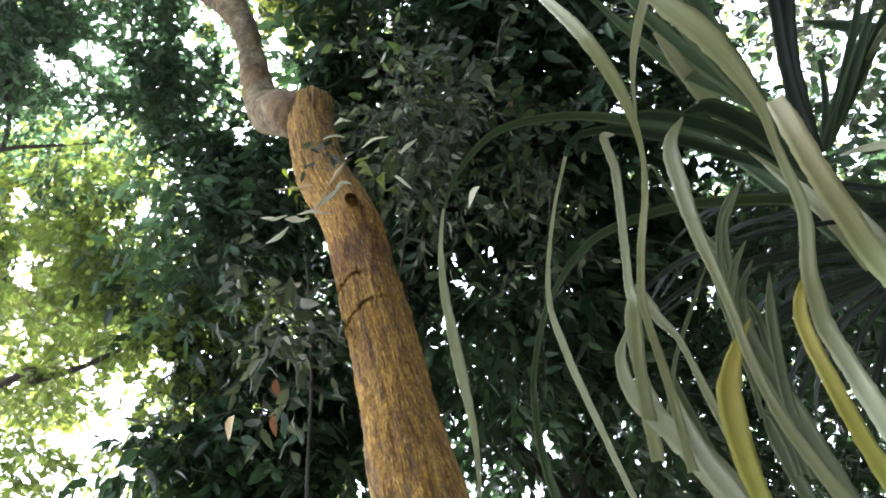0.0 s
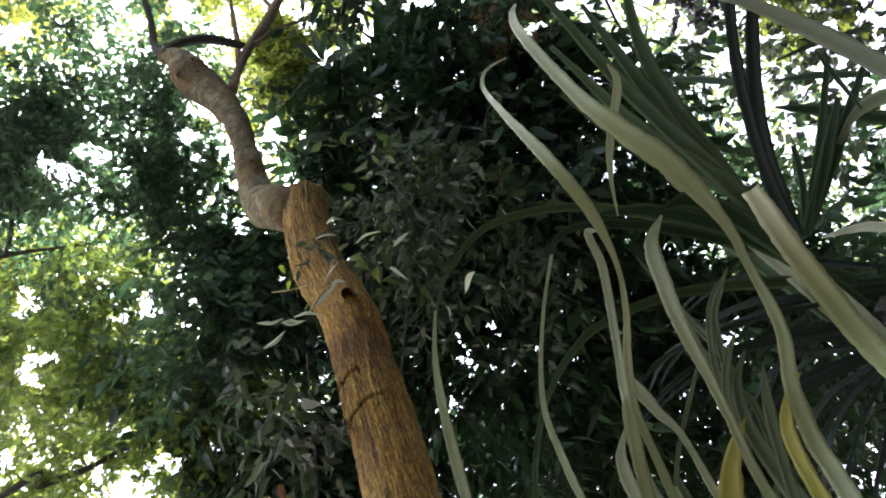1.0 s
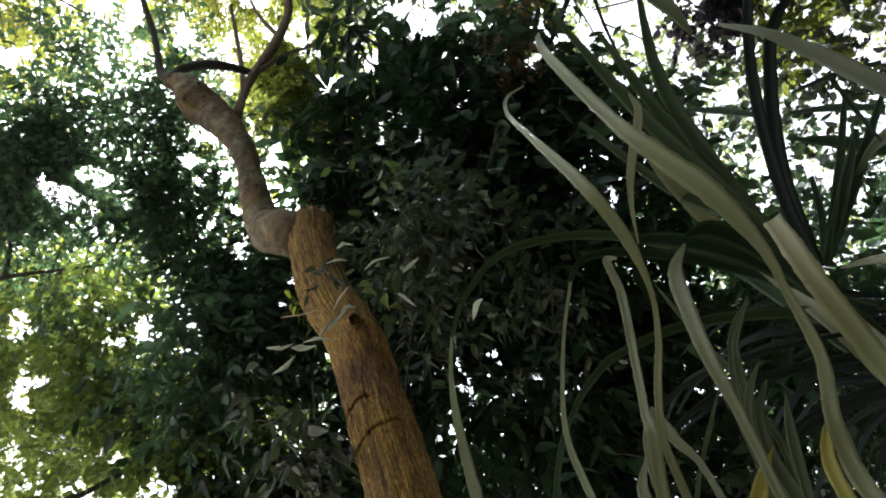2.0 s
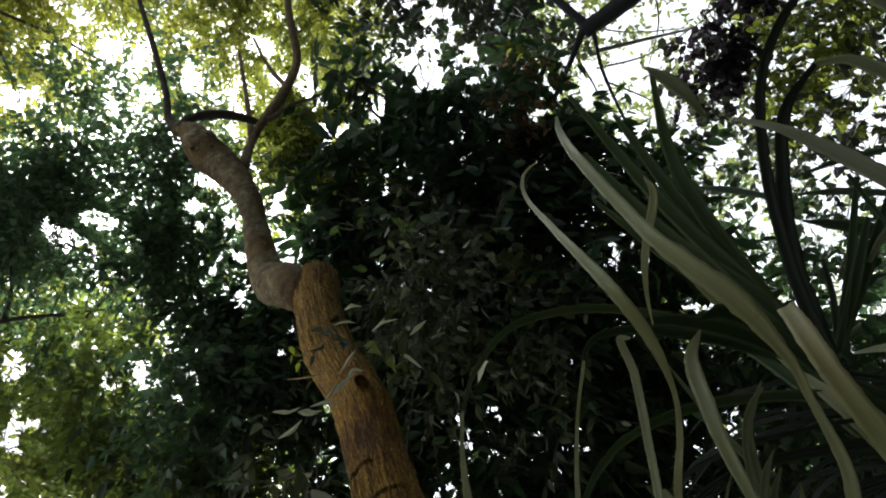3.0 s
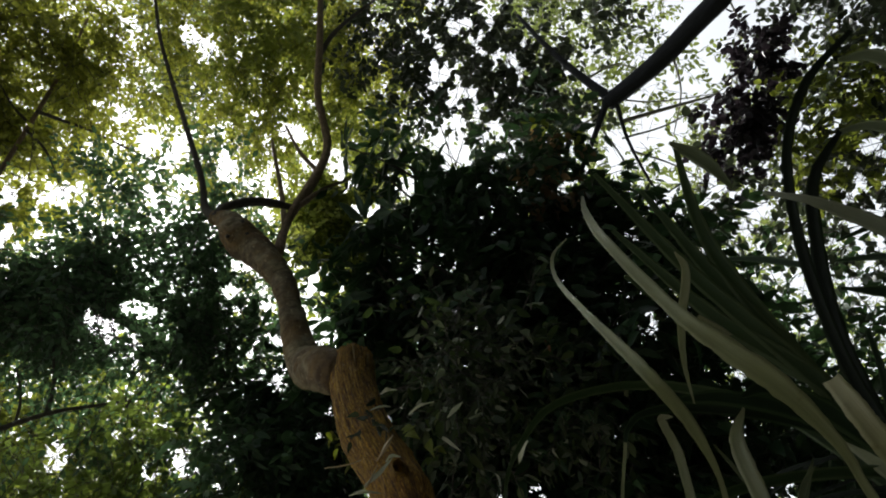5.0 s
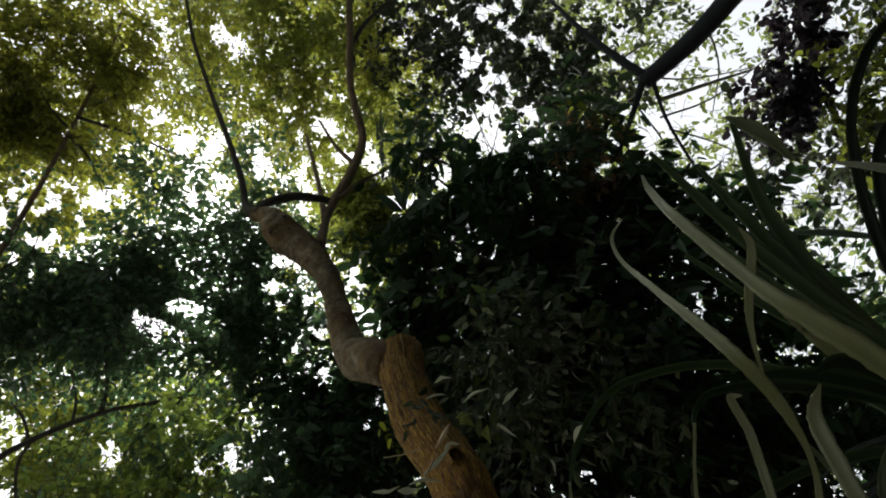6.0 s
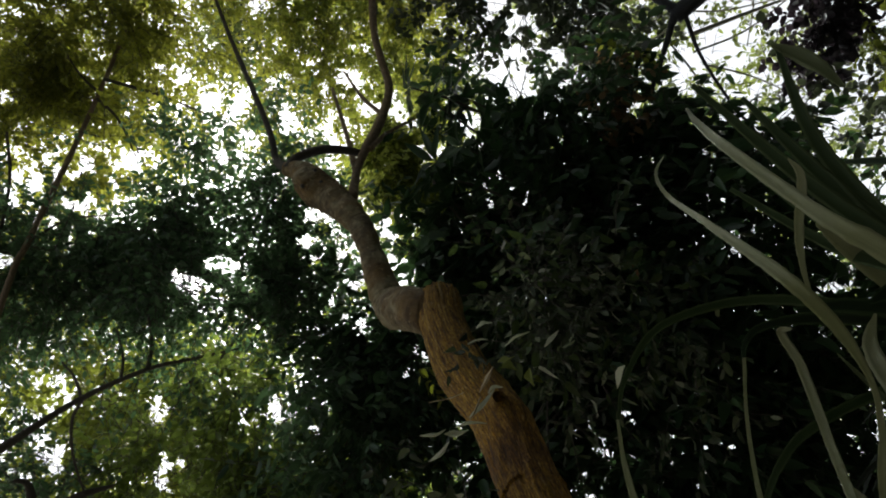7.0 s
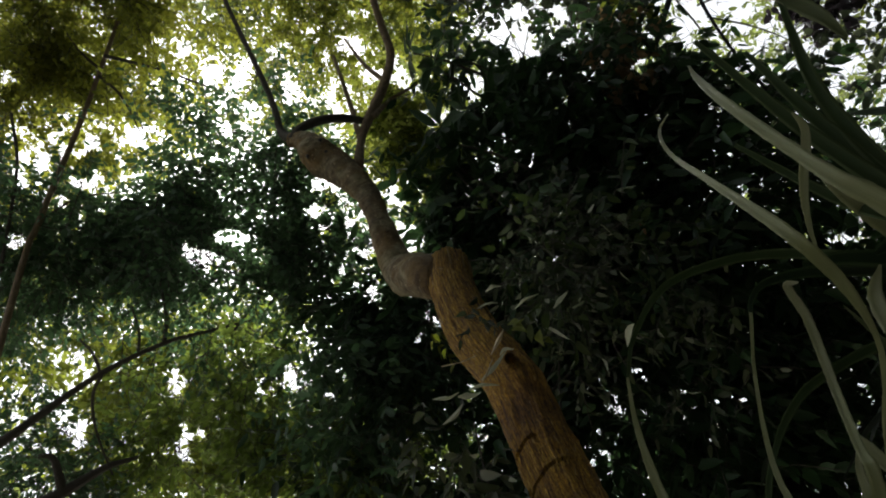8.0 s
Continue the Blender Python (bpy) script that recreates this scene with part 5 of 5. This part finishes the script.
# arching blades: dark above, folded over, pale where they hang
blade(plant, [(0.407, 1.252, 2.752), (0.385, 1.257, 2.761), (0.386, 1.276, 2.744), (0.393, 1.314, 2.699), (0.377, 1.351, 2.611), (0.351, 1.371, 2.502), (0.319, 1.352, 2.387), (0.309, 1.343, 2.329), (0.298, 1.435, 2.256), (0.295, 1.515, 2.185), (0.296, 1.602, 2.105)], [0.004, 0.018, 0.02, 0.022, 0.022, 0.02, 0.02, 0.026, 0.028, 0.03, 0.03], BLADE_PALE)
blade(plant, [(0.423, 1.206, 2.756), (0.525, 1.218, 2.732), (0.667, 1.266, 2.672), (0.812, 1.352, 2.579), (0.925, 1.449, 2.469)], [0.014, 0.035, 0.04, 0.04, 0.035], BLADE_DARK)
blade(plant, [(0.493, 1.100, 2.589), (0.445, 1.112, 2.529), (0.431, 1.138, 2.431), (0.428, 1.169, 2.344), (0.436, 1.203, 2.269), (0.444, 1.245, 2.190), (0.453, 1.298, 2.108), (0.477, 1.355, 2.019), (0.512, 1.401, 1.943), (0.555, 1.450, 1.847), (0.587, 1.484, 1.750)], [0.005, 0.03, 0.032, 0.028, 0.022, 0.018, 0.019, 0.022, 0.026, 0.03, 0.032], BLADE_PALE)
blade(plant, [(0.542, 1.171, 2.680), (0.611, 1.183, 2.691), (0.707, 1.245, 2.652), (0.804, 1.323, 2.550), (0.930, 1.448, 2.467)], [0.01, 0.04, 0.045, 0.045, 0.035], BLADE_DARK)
blade(plant, [(-0.107, 1.590, 2.015), (-0.087, 1.553, 2.106), (-0.071, 1.514, 2.230), (-0.070, 1.488, 2.389), (-0.067, 1.462, 2.559), (-0.051, 1.447, 2.700), (-0.021, 1.435, 2.823)], [0.003, 0.007, 0.016, 0.027, 0.022, 0.013, 0.007], BLADE_PALE)
blade(plant, [(-0.021, 1.438, 2.821), (0.041, 1.405, 2.916), (0.177, 1.388, 3.024), (0.374, 1.411, 3.047), (0.561, 1.441, 2.987), (0.744, 1.465, 2.828), (0.884, 1.503, 2.492)], [0.008, 0.014, 0.022, 0.026, 0.03, 0.034, 0.035], BLADE_GREEN)
blade(plant, [(0.192, 1.366, 1.776), (0.176, 1.341, 1.894), (0.156, 1.324, 2.057), (0.140, 1.318, 2.244), (0.145, 1.312, 2.388), (0.211, 1.299, 2.585), (0.285, 1.275, 2.741)], [0.004, 0.009, 0.013, 0.016, 0.012, 0.008, 0.008], BLADE_PALE)
blade(plant, [(0.283, 1.284, 2.741), (0.310, 1.275, 2.781), (0.367, 1.277, 2.809), (0.498, 1.319, 2.813), (0.728, 1.439, 2.791), (0.977, 1.470, 2.552)], [0.009, 0.014, 0.02, 0.028, 0.03, 0.035], BLADE_DARK)
blade(plant, [(0.072, 1.619, 2.037), (0.062, 1.586, 2.165), (0.078, 1.502, 2.293), (0.134, 1.441, 2.411), (0.190, 1.412, 2.481), (0.254, 1.398, 2.539), (0.349, 1.391, 2.588), (0.557, 1.420, 2.633), (0.821, 1.440, 2.583), (0.958, 1.455, 2.482)], [0.024, 0.02, 0.014, 0.014, 0.014, 0.018, 0.022, 0.026, 0.03, 0.03], BLADE_GREEN)
# cluster of shoots low down
blade(plant, [(0.310, 1.480, 2.362), (0.277, 1.502, 2.302), (0.283, 1.524, 2.219), (0.323, 1.530, 2.143), (0.376, 1.538, 2.038), (0.423, 1.546, 1.913)], [0.006, 0.026, 0.036, 0.05, 0.06, 0.06], BLADE_PALE)
blade(plant, [(0.349, 1.448, 2.447), (0.327, 1.477, 2.396), (0.316, 1.510, 2.312), (0.317, 1.536, 2.224), (0.338, 1.549, 2.116), (0.379, 1.558, 1.985)], [0.003, 0.018, 0.026, 0.028, 0.03, 0.03], BLADE_PALE)
blade(plant, [(0.354, 1.488, 2.206), (0.357, 1.511, 2.137), (0.368, 1.524, 2.051), (0.396, 1.529, 1.957), (0.427, 1.540, 1.856)], [0.008, 0.026, 0.04, 0.045, 0.045], BLADE_PALE)
blade(plant, [(0.381, 1.499, 2.496), (0.386, 1.516, 2.469), (0.410, 1.543, 2.414), (0.440, 1.567, 2.358), (0.461, 1.618, 2.245), (0.488, 1.673, 2.089), (0.510, 1.721, 1.904)], [0.006, 0.03, 0.026, 0.016, 0.02, 0.024, 0.026], BLADE_PALE)
blade(plant, [(0.479, 1.320, 2.699), (0.509, 1.364, 2.625), (0.542, 1.404, 2.529), (0.573, 1.433, 2.438), (0.571, 1.482, 2.329)], [0.003, 0.012, 0.014, 0.02, 0.02], BLADE_MID)
blade(plant, [(0.639, 1.295, 2.565), (0.611, 1.333, 2.539), (0.581, 1.368, 2.500), (0.566, 1.418, 2.427), (0.558, 1.467, 2.322)], [0.003, 0.014, 0.016, 0.02, 0.022], BLADE_MID)
blade(plant, [(0.600, 1.380, 2.401), (0.560, 1.422, 2.350), (0.547, 1.461, 2.258), (0.566, 1.495, 2.133), (0.581, 1.525, 1.992), (0.600, 1.548, 1.819)], [0.004, 0.02, 0.03, 0.04, 0.045, 0.045], BLADE_MID)
blade(plant, [(0.569, 1.563, 2.187), (0.546, 1.590, 2.125), (0.550, 1.611, 2.042), (0.560, 1.629, 1.949)], [0.004, 0.024, 0.03, 0.03], BLADE_MID)
blade(plant, [(0.560, 1.598, 2.008), (0.562, 1.586, 2.065), (0.554, 1.574, 2.127), (0.534, 1.577, 2.162)], [0.03, 0.028, 0.02, 0.004], BLADE_MID)
blade(plant, [(0.477, 1.261, 2.186), (0.438, 1.300, 2.148), (0.408, 1.341, 2.095), (0.398, 1.379, 2.023), (0.398, 1.413, 1.939), (0.404, 1.447, 1.828)], [0.002, 0.026, 0.045, 0.044, 0.038, 0.03], BLADE_YELLOW, "yellowing blade")
blade(plant, [(0.468, 0.955, 2.062), (0.420, 0.946, 2.017), (0.397, 0.951, 1.967), (0.396, 0.968, 1.891), (0.407, 0.999, 1.810), (0.419, 1.019, 1.734), (0.431, 1.042, 1.613)], [0.002, 0.014, 0.02, 0.021, 0.023, 0.026, 0.027], BLADE_YELLOW, "yellowing blade")
# slender young shoots between them
def shoot(pts, w):
    """Young blade that tapers to a fine tip."""
    blade(plant, pts, [0.002] + [w * (0.8 + 0.2 * i / len(pts)) for i in range(1, len(pts))], BLADE_MID, "slender grey-green shoot", name="shoot")


shoot(((0.617, 1.263, 2.525), (0.583, 1.292, 2.509), (0.549, 1.326, 2.466), (0.524, 1.381, 2.381), (0.514, 1.450, 2.269)), 0.017)
shoot(((0.579, 1.316, 2.407), (0.545, 1.352, 2.374), (0.518, 1.397, 2.318), (0.506, 1.450, 2.229)), 0.02)
shoot(((0.611, 1.364, 2.351), (0.592, 1.410, 2.286), (0.578, 1.457, 2.208), (0.566, 1.506, 2.109), (0.564, 1.553, 1.979)), 0.026)
shoot(((0.494, 1.327, 2.512), (0.511, 1.357, 2.462), (0.514, 1.405, 2.369), (0.514, 1.450, 2.269), (0.521, 1.501, 2.160)), 0.018)
shoot(((0.552, 1.430, 2.364), (0.579, 1.448, 2.315), (0.580, 1.487, 2.241), (0.569, 1.538, 2.138), (0.563, 1.589, 2.006)), 0.018)
shoot(((0.548, 1.476, 2.490), (0.495, 1.535, 2.427), (0.425, 1.605, 2.338), (0.376, 1.664, 2.241)), 0.012)
shoot(((0.529, 1.446, 2.518), (0.550, 1.452, 2.463), (0.555, 1.481, 2.382), (0.546, 1.526, 2.274), (0.534, 1.578, 2.135)), 0.014)
shoot(((0.374, 1.506, 2.248), (0.380, 1.543, 2.176), (0.392, 1.560, 2.082), (0.410, 1.574, 1.973), (0.432, 1.584, 1.849)), 0.03)
shoot(((0.590, 1.613, 2.213), (0.577, 1.653, 2.138), (0.579, 1.685, 2.057), (0.589, 1.717, 1.954)), 0.02)
# fan of green blades rising behind the torn blade
for tip, mid, w in (((0.448, 0.851, 3.249), (0.587, 1.058, 2.989), 0.05), ((0.560, 0.925, 3.227), (0.650, 1.099, 2.966), 0.055), ((0.452, 0.982, 3.166), (0.595, 1.135, 2.918), 0.05), ((0.684, 0.849, 3.282), (0.660, 1.030, 3.045), 0.05), ((0.608, 1.111, 3.004), (0.683, 1.173, 2.832), 0.05), ((0.447, 1.082, 3.094), (0.608, 1.208, 2.885), 0.04)):
    blade(plant, [tip, mid, (0.744, 1.236, 2.724), (0.819, 1.345, 2.616)], [0.012, w * 0.75, 0.045, 0.04], BLADE_GREEN)
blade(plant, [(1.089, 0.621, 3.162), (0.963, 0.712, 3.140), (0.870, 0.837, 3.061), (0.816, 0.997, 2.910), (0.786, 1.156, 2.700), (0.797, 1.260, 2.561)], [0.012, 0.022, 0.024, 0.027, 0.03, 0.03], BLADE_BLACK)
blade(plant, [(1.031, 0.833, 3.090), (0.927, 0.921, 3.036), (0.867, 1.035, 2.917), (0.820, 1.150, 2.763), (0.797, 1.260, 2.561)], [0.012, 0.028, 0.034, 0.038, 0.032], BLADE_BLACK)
for top, w in (((0.999, 1.010, 2.836), 0.02), ((0.986, 1.070, 2.759), 0.03), ((1.065, 1.024, 2.797), 0.03), ((0.894, 1.175, 2.761), 0.016)):
    blade(plant, [top, (np.array(top) * 0.5 + np.array((0.843, 1.284, 2.583)) * 0.5 + np.array((0.01, 0, 0.01))).tolist(), (0.836, 1.289, 2.582)], [0.012, w, 0.02], BLADE_DARK)
blade(plant, [(0.626, 0.714, 2.754), (0.690, 0.726, 2.704), (0.751, 0.757, 2.666), (0.808, 0.790, 2.623), (0.900, 0.851, 2.548), (0.999, 0.925, 2.431)], [0.006, 0.018, 0.028, 0.034, 0.036, 0.036], BLADE_WAN, "wan grey-white blade underside")
blade(plant, [(1.055, 0.685, 3.155), (1.099, 0.669, 3.104), (1.130, 0.681, 3.045), (1.171, 0.718, 2.961)], [0.01, 0.03, 0.04, 0.04], BLADE_MID)
blade(plant, [(1.021, 0.841, 3.092), (1.071, 0.818, 3.041), (1.108, 0.823, 2.979), (1.153, 0.849, 2.891)], [0.008, 0.024, 0.034, 0.034], BLADE_MID)
blade(plant, [(0.674, 0.846, 3.288), (0.710, 0.866, 3.235), (0.738, 0.890, 3.181), (0.764, 0.935, 3.126)], [0.008, 0.036, 0.034, 0.01], BLADE_MID)
blade(plant, [(0.891, 1.331, 2.598), (0.915, 1.278, 2.553), (0.932, 1.231, 2.504), (0.981, 1.184, 2.419)], [0.004, 0.016, 0.022, 0.024], BLADE_PALE)
blade(plant, [(0.949, 1.199, 2.695), (0.986, 1.106, 2.706), (1.010, 1.061, 2.695), (1.040, 1.031, 2.664), (1.089, 1.018, 2.596)], [0.006, 0.018, 0.03, 0.036, 0.036], BLADE_MID)
for left, right, w in (((1.012, 1.141, 3.051), (1.192, 1.063, 2.969), 0.016), ((0.757, 1.183, 3.172), (0.897, 1.139, 2.988), 0.02), ((0.997, 1.185, 3.029), (1.152, 1.129, 2.875), 0.02), ((0.941, 1.183, 2.923), (1.132, 1.185, 2.762), 0.034), ((0.990, 1.058, 2.682), (0.943, 0.964, 2.799), 0.012)):
    mid = ((np.array(left) + np.array(right)) / 2 + np.array((0, 0, 0.012))).tolist()
    blade(plant, [left, mid, right], [0.006, w, w * 0.8], BLADE_DARK)
# blades that spread behind, the shade there put into their dark colour
rng = random.Random(5)
SPREAD = [
    (((0.997, 1.434, 2.474), (0.809, 1.446, 2.528), (0.647, 1.488, 2.581), (0.520, 1.567, 2.593), (0.433, 1.647, 2.549)), 0.03),
    (((0.965, 1.476, 2.443), (0.698, 1.554, 2.548), (0.555, 1.612, 2.546), (0.432, 1.691, 2.517)), 0.028),
    (((0.920, 1.480, 2.376), (0.775, 1.540, 2.411), (0.667, 1.593, 2.406), (0.589, 1.673, 2.380)), 0.03),
    (((0.981, 1.545, 2.424), (0.860, 1.573, 2.495), (0.760, 1.629, 2.486), (0.676, 1.764, 2.417)), 0.026),
    (((0.944, 1.538, 2.363), (0.844, 1.603, 2.348), (0.766, 1.681, 2.268), (0.706, 1.745, 2.176)), 0.026),
    (((0.968, 1.583, 2.372), (0.886, 1.662, 2.309), (0.821, 1.730, 2.232), (0.765, 1.792, 2.138)), 0.024),
    (((1.051, 1.467, 2.574), (0.888, 1.488, 2.687), (0.690, 1.546, 2.742), (0.584, 1.609, 2.716)), 0.022),
]
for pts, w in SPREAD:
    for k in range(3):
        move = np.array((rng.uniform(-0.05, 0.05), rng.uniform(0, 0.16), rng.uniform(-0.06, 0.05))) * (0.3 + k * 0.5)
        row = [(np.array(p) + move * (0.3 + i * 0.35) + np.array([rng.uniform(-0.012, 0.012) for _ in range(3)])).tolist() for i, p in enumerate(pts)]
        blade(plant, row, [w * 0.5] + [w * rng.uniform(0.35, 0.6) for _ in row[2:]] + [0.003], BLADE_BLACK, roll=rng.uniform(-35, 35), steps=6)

# ---- farther canopy behind all these trees ----
far_woods = thing("far_canopy", "far forest canopy of small leaves against white sky", "canopy", (0, 12, 0), kind="stuff")
far_rng = random.Random(8)
far_blobs = []
for i in range(70):
    az, el = radians(far_rng.uniform(-62, 55)), radians(far_rng.uniform(10, 88))
    d = far_rng.uniform(10.5, 13.5)
    far_blobs.append(((d * math.sin(az) * math.cos(el), d * math.cos(az) * math.cos(el), 1.5 + d * math.sin(el)), far_rng.uniform(1.2, 1.9), 1))
foliage(far_woods, 101, far_blobs, 8600, 9, 0.1, 0.52, LEAF_FAR, twig=0.5, clump=0.4, scale=0.9, twig_mat=DARK_BARK)

# ---- unseen leaf mass added behind, beside and above the camera to block light ----
woods = thing("woods", "unseen leaf mass added to block light round the camera", "woods", (0, -6, 0), kind="stuff")
foliage(woods, 91, [((x, y, z), r, 1) for x, y, z, r in ((-10, -3, 3, 2.6), (-6, -7.5, 5, 3), (5, -1.5, 4, 2.2), (4.5, -2.5, 8.5, 2.6), (5, -3.5, 7.5, 3), (6.5, 0.5, 6, 2.6), (7, 3.5, 5, 2.6), (7, -7, 4, 3.4), (-7, -7, 4, 3.4), (0.5, -3.5, 10.5, 2.4), (5.5, -0.5, 9.5, 2.2), (3.0, -4.5, 4.0, 2.4), (3.2, -5.0, 7.5, 2.4), (0.5, -6.5, 3.0, 3.0), (0.0, -7.5, 7.0, 3.2), (2.5, -3.0, 9.5, 2.4), (6.0, -1.0, 1.5, 2.4))],
        6200, 8, 0.42, 0.5, LEAF_DARK, twig=0.9, clump=0.1, droop=0.2)
